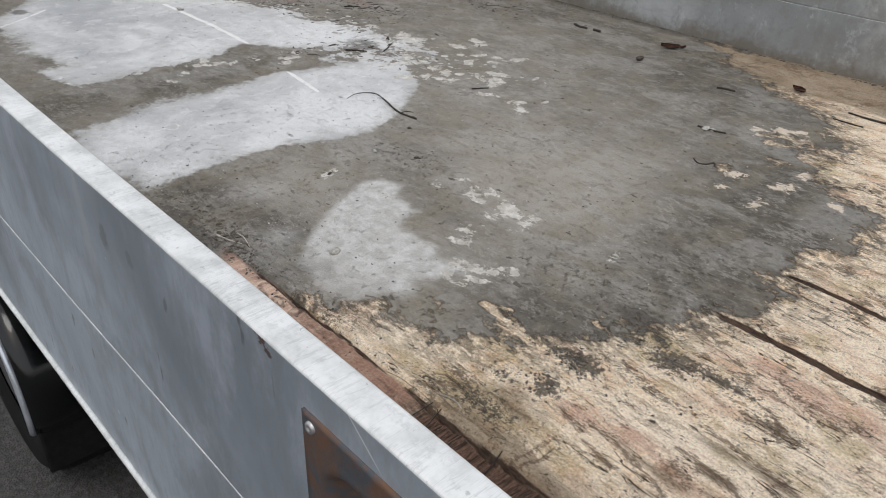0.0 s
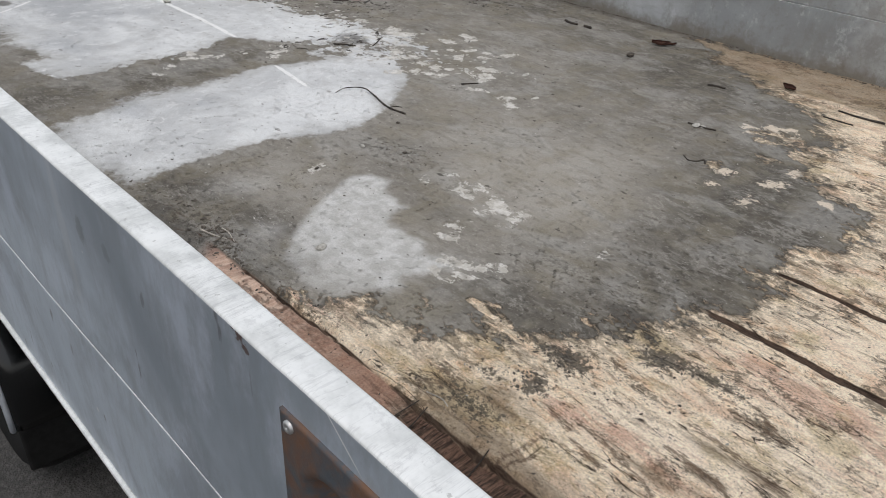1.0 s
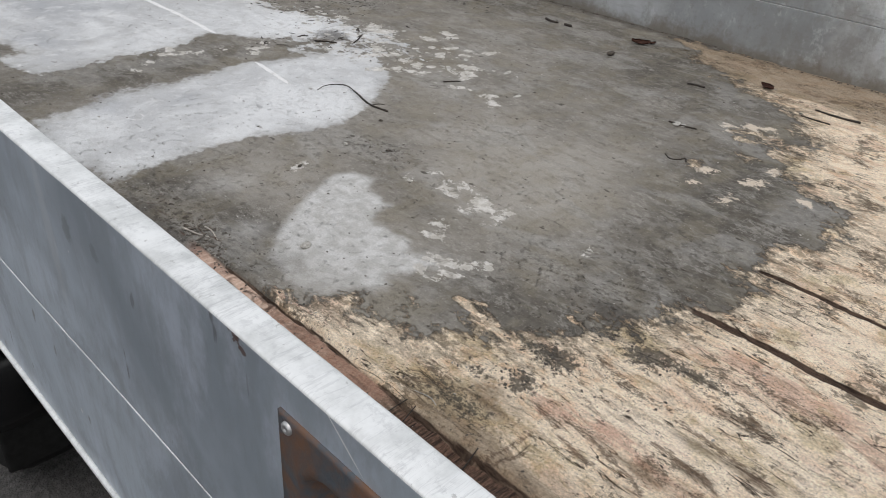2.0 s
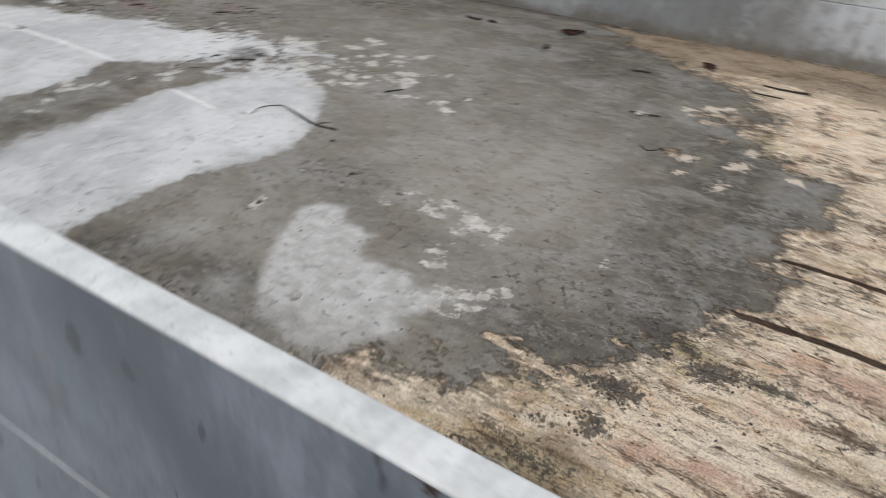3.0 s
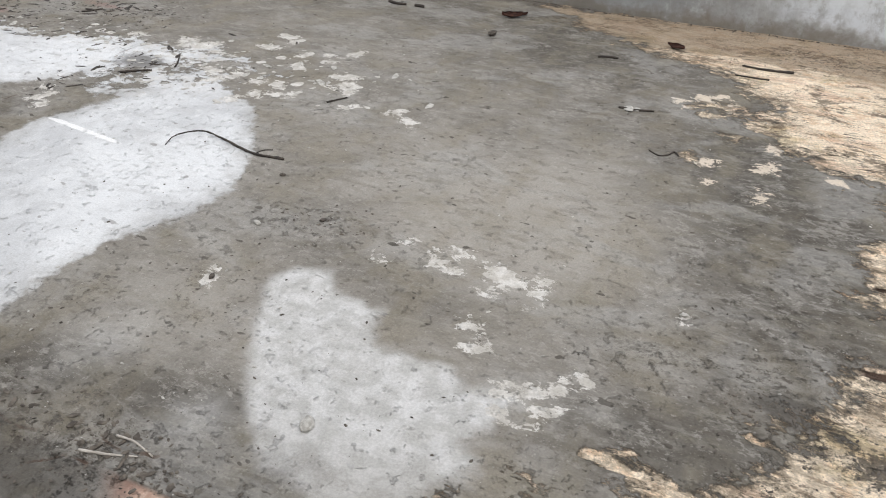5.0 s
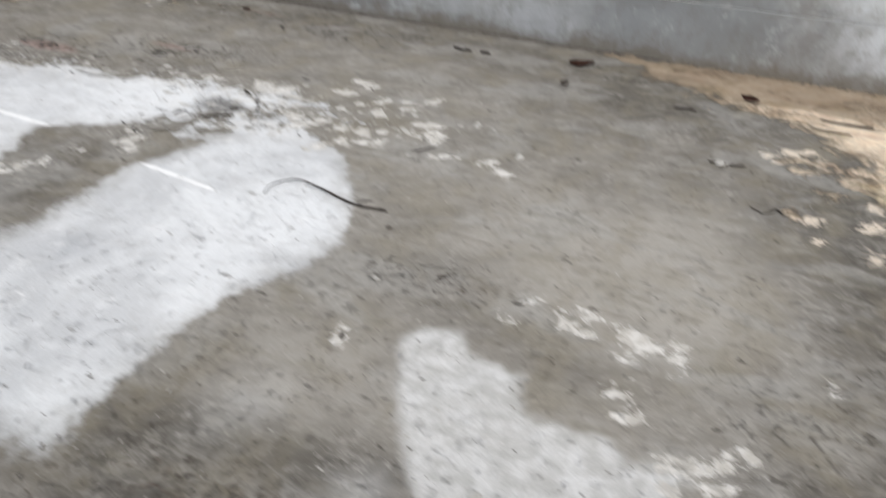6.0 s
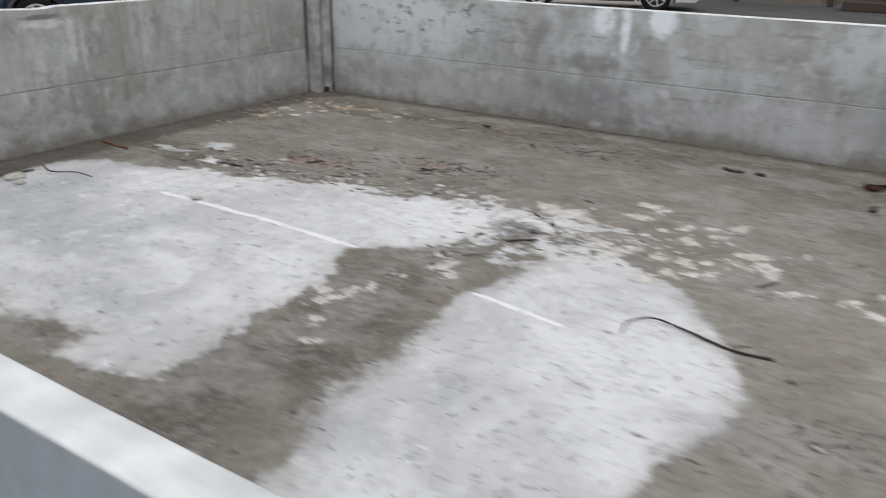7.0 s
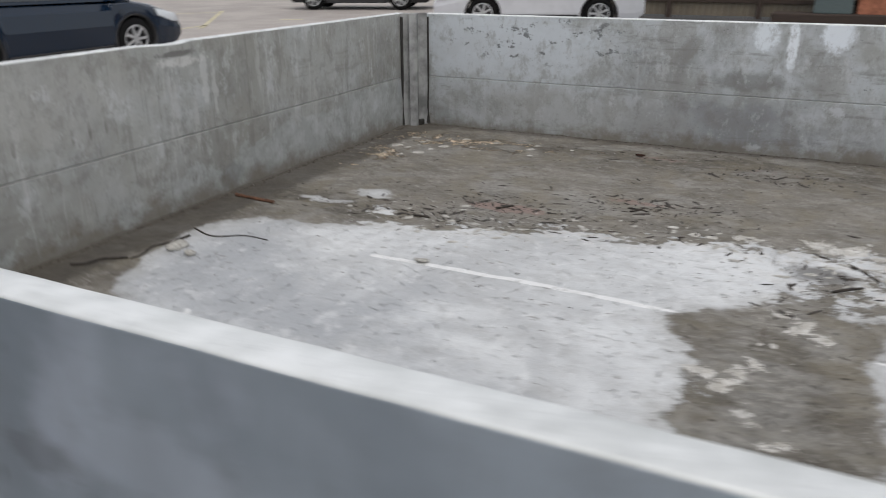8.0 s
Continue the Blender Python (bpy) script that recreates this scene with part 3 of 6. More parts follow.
M_TWIG = bark("dark_bark", (0.016, 0.013, 0.011), (0.06, 0.048, 0.038))
M_LEAF = bark("brown_dead_leaf", (0.05, 0.02, 0.014), (0.13, 0.06, 0.04))
M_CHIP = bark("pale_stone_chip", (0.30, 0.29, 0.26), (0.52, 0.50, 0.46))
M_CRUMB = bark("dark_soil_crumb", (0.04, 0.033, 0.027), (0.13, 0.11, 0.09))
M_LUMP = bark("dark_brown_mud_lump", (0.06, 0.05, 0.041), (0.15, 0.128, 0.103))
M_SHARD = bark("pale_torn_veneer", (0.38, 0.345, 0.30), (0.60, 0.56, 0.50))
M_SPLINTER = bark("orange_brown_wood_splinter", (0.07, 0.035, 0.022), (0.20, 0.095, 0.055))


# ---- mesh helpers ----
def thing(name, at, label, category, group="", kind=""):
    ob = new(name)
    ob.empty_display_size = 0.1
    ob.location = at
    return tagged(ob, label, category, group, kind)


def mesh_of(bm, name, mats, smooth=False):
    me = bpy.data.meshes.new(name)
    bmesh.ops.recalc_face_normals(bm, faces=bm.faces[:])
    bm.to_mesh(me)
    bm.free()
    for m in mats if isinstance(mats, (list, tuple)) else [mats]:
        me.materials.append(m)
    if smooth:
        me.polygons.foreach_set("use_smooth", [True] * len(me.polygons))
    return me


def part(name, bm, material, parent, label="", smooth=False):
    ob = new(name, mesh_of(bm, name, material, smooth))
    ob.parent = parent
    off = Vector((0, 0, 0))
    up = parent
    while up is not None:
        off += up.location
        up = up.parent
    ob.location = -off
    return tagged(ob, label)


def box(bm, lo, hi, bevel=0.0, mat=0):
    lo, hi = Vector(lo), Vector(hi)
    made = bmesh.ops.create_cube(bm, size=1.0, matrix=Matrix.Translation((lo + hi) / 2) @ Matrix.Diagonal((*(hi - lo), 1)))
    verts = made["verts"]
    if bevel > 0:
        edges = list({e for v in verts for e in v.link_edges})
        res = bmesh.ops.bevel(bm, geom=edges, offset=bevel, segments=2, affect="EDGES", profile=0.5)
        verts = res["verts"]
    for f in {f for v in verts for f in v.link_faces}:
        f.material_index = mat
    return verts


def boxed(lo, hi, bevel=0.0):
    bm = bmesh.new()
    box(bm, lo, hi, bevel)
    return bm


def extruded(profile, start, step, count, lift=None):
    """A closed profile of (u, v) carried along a line: point(u, v, s) for s = start + i * step; ends capped."""
    bm = bmesh.new()
    rings = []
    for i in range(count + 1):
        s = start + i * step
        rings.append([bm.verts.new(lift(u, v, s)) for u, v in profile])
    n = len(profile)
    for a, b in zip(rings, rings[1:]):
        for j in range(n):
            bm.faces.new((a[j], a[(j + 1) % n], b[(j + 1) % n], b[j]))
    bm.faces.new(rings[0])
    bm.faces.new(rings[-1][::-1])
    return bm


def tube(path, radii, sides=7, rough=0.0):
    """A tapering bent tube through points."""
    bm = bmesh.new()
    pts = [Vector(p) for p in path]
    rings = []
    for i, p in enumerate(pts):
        d = (pts[min(i + 1, len(pts) - 1)] - pts[max(i - 1, 0)]).normalized()
        side = d.cross(Vector((0, 0, 1)))
        side = side.normalized() if side.length > 1e-4 else Vector((1, 0, 0))
        up = side.cross(d)
        ring = []
        for j in range(sides):
            a = 2 * math.pi * j / sides
            r = radii[i] * (1 + rough * (random.random() - 0.5))
            ring.append(bm.verts.new(p + side * (r * math.cos(a)) + up * (r * math.sin(a))))
        rings.append(ring)
    for a, b in zip(rings, rings[1:]):
        for j in range(sides):
            bm.faces.new((a[j], a[(j + 1) % sides], b[(j + 1) % sides], b[j]))
    bm.faces.new(rings[0])
    bm.faces.new(rings[-1][::-1])
    return bm


def curve_points(ctrl, per=6):
    """A Catmull-Rom line through the control points."""
    pts = [Vector(c) for c in ctrl]
    pts = [2 * pts[0] - pts[1]] + pts + [2 * pts[-1] - pts[-2]]
    out = []
    for i in range(1, len(pts) - 2):
        p0, p1, p2, p3 = pts[i - 1:i + 3]
        for k in range(per):
            t = k / per
            out.append(0.5 * ((2 * p1) + (p2 - p0) * t + (2 * p0 - 5 * p1 + 4 * p2 - p3) * t * t + (3 * p1 - p0 - 3 * p2 + p3) * t ** 3))
    out.append(pts[-2])
    return out


def lathe(profile, axis_at, sides=32):
    """Turns (radius, y) pairs about an axis along y through axis_at."""
    bm = bmesh.new()
    cx, cy, cz = axis_at
    rings = [[bm.verts.new((cx + r * math.cos(2 * math.pi * j / sides), cy + y, cz + r * math.sin(2 * math.pi * j / sides))) for j in range(sides)] for r, y in profile]
    for a, b in zip(rings, rings[1:]):
        for j in range(sides):
            bm.faces.new((a[j], a[(j + 1) % sides], b[(j + 1) % sides], b[j]))
    return bm


# ---- ground ----
GROUND = -0.80


def flat_patch(name, corners, z, material, label, category):
    bm = bmesh.new()
    bm.faces.new([bm.verts.new((x, y, z)) for x, y in corners])
    return tagged(new(name, mesh_of(bm, name, material)), label, category, "", "structure")


flat_patch("ground", [(-600, -600), (600, -600), (600, 600), (-600, 600)], GROUND, M_TAR, "dark grey rough asphalt under the truck", "ground")
flat_patch("road", [(-90, 5.0), (-4.6, 5.0), (-9.0, 34), (-90, 60)], GROUND + 0.004, M_FADED, "pale worn brownish asphalt of the car park", "road")


# ---- the flatbed truck ----
X_HEAD, X_TAIL = -3.222, 0.62
Y_NEAR, Y_FAR = 0.188, 2.388
THICK, TOP, SEAM, FOOT = 0.029, 0.3808, 0.152, -0.082
truck = thing("flatbed_truck", (-1.2, 1.29, GROUND), "flatbed truck with dull grey aluminium dropsides and a mud-stained plywood deck", "truck")

# plan of the deck's stains, in metres
WOOD = [(-0.93, 0.38), (-0.86, 0.44), (-0.80, 0.475), (-0.765, 0.495), (-0.735, 0.535), (-0.69, 0.582), (-0.64, 0.60), (-0.59, 0.595), (-0.54, 0.615), (-0.53, 0.68), (-0.455, 0.69),
        (-0.43, 0.74), (-0.41, 0.80), (-0.38, 0.85), (-0.345, 0.925), (-0.33, 0.97), (-0.295, 1.035), (-0.29, 1.10), (-0.31, 1.18), (-0.30, 1.25), (-0.26, 1.29),
        (-0.255, 1.44), (-0.30, 1.51), (-0.385, 1.58), (-0.455, 1.60), (-0.50, 1.70), (-0.47, 1.83), (-0.61, 1.99), (-0.79, 2.04), (-0.82, 2.11), (-1.0, 2.18),
        (-1.15, 2.36), (1.2, 2.6), (1.2, 0.0), (-0.95, 0.0)]
PALE_MID = [(-1.75, 1.09), (-1.72, 0.95), (-1.73, 0.85), (-1.76, 0.70), (-1.72, 0.60), (-1.69, 0.47), (-1.60, 0.40), (-1.45, 0.42), (-1.31, 0.46), (-1.33, 0.62),
            (-1.32, 0.80), (-1.25, 0.90), (-1.25, 1.03), (-1.28, 1.10), (-1.34, 1.19), (-1.40, 1.29), (-1.50, 1.36), (-1.62, 1.40), (-1.70, 1.31)]
PALE_HEAD = [(-3.05, 0.95), (-3.06, 1.14), (-2.98, 1.28), (-2.85, 1.28), (-2.70, 1.34), (-2.45, 1.40), (-2.32, 1.47), (-2.18, 1.45), (-2.07, 1.49), (-1.90, 1.53), (-1.72, 1.58),
             (-1.70, 1.48), (-1.78, 1.37), (-1.92, 1.20), (-2.03, 1.13), (-1.98, 1.02), (-1.97, 0.90), (-2.01, 0.82), (-1.97, 0.72), (-1.96, 0.60), (-2.05, 0.57),
             (-2.14, 0.56), (-2.16, 0.64), (-2.35, 0.58), (-2.70, 0.60), (-2.95, 0.80)]
PALE_NEAR = [(-1.035, 0.765), (-1.065, 0.825), (-1.045, 0.862), (-0.99, 0.878), (-0.962, 0.835), (-0.885, 0.797), (-0.81, 0.758), (-0.745, 0.738), (-0.70, 0.728), (-0.70, 0.66), (-0.705, 0.61),
             (-0.745, 0.545), (-0.81, 0.528), (-0.885, 0.545), (-0.945, 0.605), (-1.0, 0.695)]


# dark weathered streaks in the bare wood: ends and half width
WOOD_STREAKS = [(-0.215, 0.725, -0.08, 0.705, 0.009), (-0.22, 0.668, -0.13, 0.655, 0.008), (-0.265, 0.828, -0.20, 0.826, 0.007), (-0.18, 0.826, -0.145, 0.805, 0.006), (-0.335, 0.56, -0.344, 0.48, 0.006),
                (-0.32, 0.535, -0.335, 0.48, 0.005), (-0.31, 0.582, -0.26, 0.568, 0.006), (-0.322, 0.62, -0.19, 0.585, 0.008), (-0.36, 0.615, -0.322, 0.60, 0.010), (-0.145, 0.795, -0.125, 0.785, 0.010), (0.02, 0.74, 0.15, 0.73, 0.010)]
# single flakes of pale film: x, y, radius
FLAKES_NEAR = [(-1.162, 1.418, 0.016), (-1.12, 1.384, 0.017), (-0.855, 0.993, 0.013), (-0.877, 0.96, 0.016), (-0.852, 0.95, 0.010), (-0.785, 0.967, 0.022), (-0.756, 0.957, 0.016),
               (-0.728, 0.975, 0.012), (-0.724, 0.945, 0.015), (-0.788, 0.919, 0.010), (-0.757, 0.809, 0.012), (-0.78, 0.848, 0.010), (-0.948, 0.934, 0.010), (-0.932, 0.989, 0.009),
               (-0.649, 0.786, 0.013), (-0.625, 0.806, 0.009), (-0.705, 0.75, 0.012), (-0.652, 0.736, 0.009), (-0.696, 0.714, 0.011), (-1.131, 0.789, 0.013), (-0.541, 0.985, 0.006), (-0.67, 0.765, 0.012)]
FLAKES_FAR = [(-1.953, 1.573, 0.020), (-1.806, 1.582, 0.034), (-1.752, 1.578, 0.028), (-1.699, 1.55, 0.016), (-1.616, 1.731, 0.020), (-1.61, 1.64, 0.022), (-1.579, 1.709, 0.016), (-1.502, 1.63, 0.016),
              (-1.452, 1.655, 0.014), (-1.404, 1.697, 0.020), (-1.489, 1.57, 0.012), (-1.431, 1.617, 0.012), (-1.35, 1.544, 0.022), (-1.327, 1.508, 0.020), (-1.308, 1.483, 0.018), (-1.358, 1.487, 0.013),
              (-1.458, 1.437, 0.020), (-1.43, 1.391, 0.018), (-1.40, 1.397, 0.014), (-1.51, 1.435, 0.016), (-1.629, 1.443, 0.024), (-1.596, 1.405, 0.020), (-1.57, 1.447, 0.018), (-1.263, 1.40, 0.014),
              (-1.495, 1.332, 0.018), (-1.471, 1.379, 0.016)]
FLAKES_EDGE = [(-0.661, 1.754, 0.014), (-0.614, 1.784, 0.02), (-0.584, 1.699, 0.018), (-0.559, 1.764, 0.02), (-0.478, 1.487, 0.016), (-0.465, 1.581, 0.018), (-0.576, 1.471, 0.014), (-0.565, 1.384, 0.01), (-0.474, 1.371, 0.015), (-0.357, 1.484, 0.012), (-0.587, 1.812, 0.016), (-0.642, 1.727, 0.012), (-0.463, 1.5, 0.014), (-0.562, 1.471, 0.01)]
FLAKES_SEAM = [(-1.90, 1.01, 0.014), (-1.915, 0.975, 0.013), (-1.93, 0.93, 0.016), (-1.96, 0.955, 0.012), (-1.84, 1.16, 0.018), (-1.81, 1.13, 0.014), (-1.865, 1.20, 0.012), (-1.90, 0.86, 0.014), (-1.86, 0.80, 0.010)]


def value_noise(x, y, scale, seed):
    t = np.random.RandomState(seed).rand(256, 256)
    u, v = x * scale + 1000.3, y * scale + 1000.7
    i, j = np.floor(u).astype(int), np.floor(v).astype(int)
    a, b = u - i, v - j
    a, b = a * a * (3 - 2 * a), b * b * (3 - 2 * b)
    i0, i1, j0, j1 = i % 256, (i + 1) % 256, j % 256, (j + 1) % 256
    return (t[i0, j0] * (1 - a) + t[i1, j0] * a) * (1 - b) + (t[i0, j1] * (1 - a) + t[i1, j1] * a) * b - 0.5


def fbm(x, y, scale, seed, octaves=4):
    return sum(value_noise(x, y, scale * 2 ** o, seed + o) / 2 ** o for o in range(octaves))


def inside(poly, x, y):
    """Signed distance to a polygon's outline, positive within."""
    best = np.full(x.shape, 1e9)
    odd = np.zeros(x.shape, bool)
    for (ax, ay), (bx, by) in zip(poly, poly[1:] + poly[:1]):
        dx, dy = bx - ax, by - ay
        t = np.clip(((x - ax) * dx + (y - ay) * dy) / (dx * dx + dy * dy), 0, 1)
        best = np.minimum(best, (x - ax - t * dx) ** 2 + (y - ay - t * dy) ** 2)
        if dy != 0:
            odd ^= ((ay > y) != (by > y)) & (x < (y - ay) / dy * dx + ax)
    return np.sqrt(best) * np.where(odd, 1, -1)


def blob(x, y, cx, cy, rx, ry, turn=0.0):
    c, s = math.cos(turn), math.sin(turn)
    u, v = ((x - cx) * c + (y - cy) * s) / rx, ((y - cy) * c - (x - cx) * s) / ry
    return np.exp(-(u * u + v * v))


def along(x, y, pts):
    """Distance to an open line."""
    best = np.full(x.shape, 1e9)
    for (ax, ay), (bx, by) in zip(pts, pts[1:]):
        dx, dy = bx - ax, by - ay
        t = np.clip(((x - ax) * dx + (y - ay) * dy) / (dx * dx + dy * dy), 0, 1)
        best = np.minimum(best, (x - ax - t * dx) ** 2 + (y - ay - t * dy) ** 2)
    return np.sqrt(best)


def step(v, lo, hi):
    t = np.clip((v - lo) / (hi - lo), 0, 1)
    return t * t * (3 - 2 * t)


def on_deck(x, y):
    """From the stains' plan, which was drawn a little askew, to the world."""
    return 0.0367 + 1.01307 * x - 0.02226 * y, 0.0037 + 0.0071 * x + 1.0045 * y


def on_plan(x, y):
    u, v = x - 0.0367, y - 0.0037
    d = 1.01307 * 1.0045 + 0.02226 * 0.0071
    return (1.0045 * u + 0.02226 * v) / d, (1.01307 * v - 0.0071 * u) / d


def deck_fields(x, y):
    """The stain masks and the height of the deck's surface at x, y."""
    wall_gap = Y_FAR - y
    head_gap = x - X_HEAD
    x, y = on_plan(x, y)
    wx = x + 0.035 * fbm(x, y, 9, 11)
    wy = y + 0.035 * fbm(x, y, 9, 21)
    wood = inside(WOOD, wx, wy)
    corner = 0.014 - 0.075 * np.hypot((x + 2.85) / 0.42, (y - 2.17) / 0.13)
    wood = np.maximum(wood, corner)
    wood = np.maximum(wood, 0.006 - 0.075 * np.hypot((x + 3.03) / 0.13, (y - 1.93) / 0.22))
    shred = along(x, y + 0.008 * fbm(x, y, 30, 16), [(-0.60, 0.703), (-0.505, 0.69), (-0.426, 0.685)])
    wood = np.maximum(wood, 0.06 - 8.0 * shred)
    wood = np.maximum(wood, 0.045 - 8.0 * along(x, y, [(-0.445, 0.795), (-0.38, 0.791)]))
    wood = np.maximum(wood, -0.012 - 0.10 * np.hypot((x + 0.52) / 0.2, (y - 1.62) / 0.24))
    wood = np.maximum(wood, 0.030 - 0.05 * np.hypot((x + 0.56) / 0.05, (y - 1.74) / 0.05))
    wood = np.maximum(wood, 0.020 - 0.05 * np.hypot((x + 0.60) / 0.03, (y - 1.48) / 0.03))
    pale = np.maximum.reduce([
        inside(PALE_MID, wx, wy), inside(PALE_HEAD, wx, wy),
        0.035 - 0.05 * np.hypot((wx + 2.83) / 0.08, (wy - 1.54) / 0.05), 0.03 - 0.05 * np.hypot((wx + 2.93) / 0.10, (wy - 1.45) / 0.035), 0.015 - 0.05 * np.hypot((wx + 2.75) / 0.06, (wy - 1.43) / 0.06),
        0.02 - 0.05 * np.hypot((x + 1.70) / 0.16, (y - 1.44) / 0.08),
        0.022 - 0.055 * np.hypot((x + 1.71) / 0.17, (y - 1.34) / 0.16) + 0.05 * fbm(x, y, 22, 15)])
    fade = 0.8 * np.clip(blob(x, y, -1.52, 0.41, 0.22, 0.16) + blob(x, y, -2.45, 0.60, 0.32, 0.12) + blob(x, y, -1.72, 0.75, 0.05, 0.2), 0, 1)
    pale = pale * (1 - fade * step(0.1 - pale, 0.0, 0.09))
    near_in = inside(PALE_NEAR, x + 0.012 * fbm(x, y, 18, 12), y + 0.012 * fbm(x, y, 18, 22))
    soft_side = step(x + 0.6 * (y - 0.7), -0.98, -0.75)
    haze = step(near_in + 0.05 * fbm(x, y, 26, 13) * soft_side, -0.010 - 0.012 * soft_side, 0.012 + 0.012 * soft_side) * (0.45 + 0.55 * step(y - 0.15 * (x + 0.9), 0.50, 0.64))
    haze = np.maximum(haze, 0.30 * blob(x, y, -1.16, 0.63, 0.05, 0.06))
    haze = np.maximum(haze, 0.42 * blob(x, y, -0.985, 0.575, 0.035, 0.035))
    haze = np.maximum(haze, 0.5 * blob(x, y, -0.69, 0.72, 0.05, 0.05) * step(fbm(x, y, 30, 14), -0.1, 0.2))
    fleck = np.clip(1.0 * blob(x, y, -1.58, 1.47, 0.22, 0.12, 0.3) + 0.9 * blob(x, y, -2.05, 1.52, 0.5, 0.07, 0.12) + 0.9 * blob(x, y, -2.6, 1.40, 0.3, 0.07, 0.1)
                    + 0.5 * blob(x, y, -1.80, 1.36, 0.12, 0.14) + 0.35 * blob(x, y, -1.97, 0.85, 0.05, 0.3), 0, 1)
    isle = np.clip(1.0 * blob(x, y, -1.50, 1.53, 0.24, 0.13, 0.35) + 0.8 * blob(x, y, -2.15, 1.56, 0.45, 0.06) + 0.9 * blob(x, y, -2.75, 2.15, 0.4, 0.12) + 0.95 * blob(x, y, -3.0, 1.98, 0.15, 0.2)
                   + 0.55 * blob(x, y, -0.80, 0.95, 0.13, 0.05, -0.2) + 0.6 * blob(x, y, -0.67, 0.74, 0.07, 0.045) + 0.45 * blob(x, y, -1.30, 1.44, 0.1, 0.1) + 0.5 * blob(x, y, -1.86, 1.02, 0.05, 0.18)
                   + 0.35 * blob(x, y, -0.76, 0.83, 0.10, 0.06), 0, 1)
    chip = np.full(x.shape, -0.06)
    for flakes in (FLAKES_NEAR, FLAKES_FAR, FLAKES_SEAM, FLAKES_EDGE):
        for cx, cy, r in flakes:
            turn = 37.0 * cx
            c, q = math.cos(turn), math.sin(turn)
            u, v = (x - cx) * c + (y - cy) * q, (y - cy) * c - (x - cx) * q
            chip = np.maximum(chip, r - np.hypot(u * 0.75, v * 1.25))
    crust_in = np.clip(1.0 * blob(x, y, -1.12, 0.47, 0.16, 0.09) + 0.8 * blob(x, y, -1.07, 0.97, 0.09, 0.06) + 0.6 * blob(x, y, -1.16, 0.74, 0.13, 0.12) + 0.9 * blob(x, y, -0.44, 0.86, 0.10, 0.06, 0.6)
                       + 0.55 * blob(x, y, -0.42, 1.05, 0.12, 0.14) + 0.4 * blob(x, y, -0.62, 0.85, 0.2, 0.06) + 0.5 * blob(x, y, -1.82, 1.40, 0.09, 0.10) + 0.7 * blob(x, y, -2.5, 1.5, 0.2, 0.08)
                       + 0.35 * blob(x, y, -1.30, 1.30, 0.06, 0.2), 0, 1)
    dull = np.clip(0.9 * blob(x, y, -2.62, 0.88, 0.30, 0.20) + 0.8 * blob(x, y, -2.90, 1.02, 0.14, 0.22) + 0.6 * blob(x, y, -2.2, 0.72, 0.15, 0.10) + 0.8 * blob(x, y, -1.68, 0.62, 0.11, 0.07)
                   + 0.7 * blob(x, y, -1.80, 1.36, 0.10, 0.10) + 0.5 * blob(x, y, -1.62, 0.80, 0.08, 0.08) + 0.4 * blob(x, y, -2.75, 1.27, 0.25, 0.06), 0, 1)
    tone = (0.75 * blob(x, y, -0.80, 1.14, 0.26, 0.20) - 0.3 * blob(x, y, -0.95, 1.65, 0.3, 0.3) + 0.25 * blob(x, y, -1.15, 0.72, 0.10, 0.2)
            - 1.4 * blob(x, y, -0.95, 0.54, 0.10, 0.07) - 0.8 * blob(x, y, -0.38, 1.0, 0.12, 0.3) - 1.0 * blob(x, y, -0.46, 1.4, 0.20, 0.45) - 0.75 * blob(x, y, -0.9, 2.0, 0.4, 0.2) - 0.6 * blob(x, y, -0.55, 0.75, 0.12, 0.08)
            - 0.4 * blob(x, y, -1.07, 0.97, 0.15, 0.2) - 0.35 * blob(x, y, -0.83, 0.87, 0.12, 0.05, -0.3) - 1.1 * blob(x, y, -1.16, 0.52, 0.17, 0.1)
            - 0.6 * blob(x, y, -1.85, 0.75, 0.1, 0.4) - 0.5 * blob(x, y, -1.6, 2.2, 1.2, 0.12) - 0.9 * blob(x, y, -3.14, 1.1, 0.09, 0.5) - 0.7 * blob(x, y, -2.95, 1.40, 0.2, 0.07) + 0.22 - 0.3 * step(-x, 1.0, 2.0))
    mould = np.clip(1.0 * blob(x, y, -0.402, 0.707, 0.036, 0.024) + 0.95 * blob(x, y, -0.401, 0.627, 0.022, 0.026) + 1.0 * blob(x, y, -0.32, 0.809, 0.036, 0.026)
                    + 0.8 * blob(x, y, -0.244, 0.827, 0.055, 0.014) + 0.6 * blob(x, y, -0.44, 0.535, 0.07, 0.03) + 0.5 * blob(x, y, -0.46, 0.60, 0.03, 0.02)
                    + 0.5 * blob(x, y, -0.42, 0.80, 0.04, 0.03) + 0.4 * blob(x, y, -0.14, 0.792, 0.04, 0.02) + 0.4 * blob(x, y, -0.31, 0.955, 0.05, 0.03)
                    + 0.35 * blob(x, y, -0.35, 2.2, 0.3, 0.08), 0, 1)
    streak = np.zeros(x.shape)
    for x0, y0, x1, y1, w in WOOD_STREAKS:
        near_line = along(x, y + 0.012 * fbm(x, y, 9, 33), [(x0, y0), (x1, y1)])
        streak = np.maximum(streak, np.exp(-(near_line / w) ** 2))
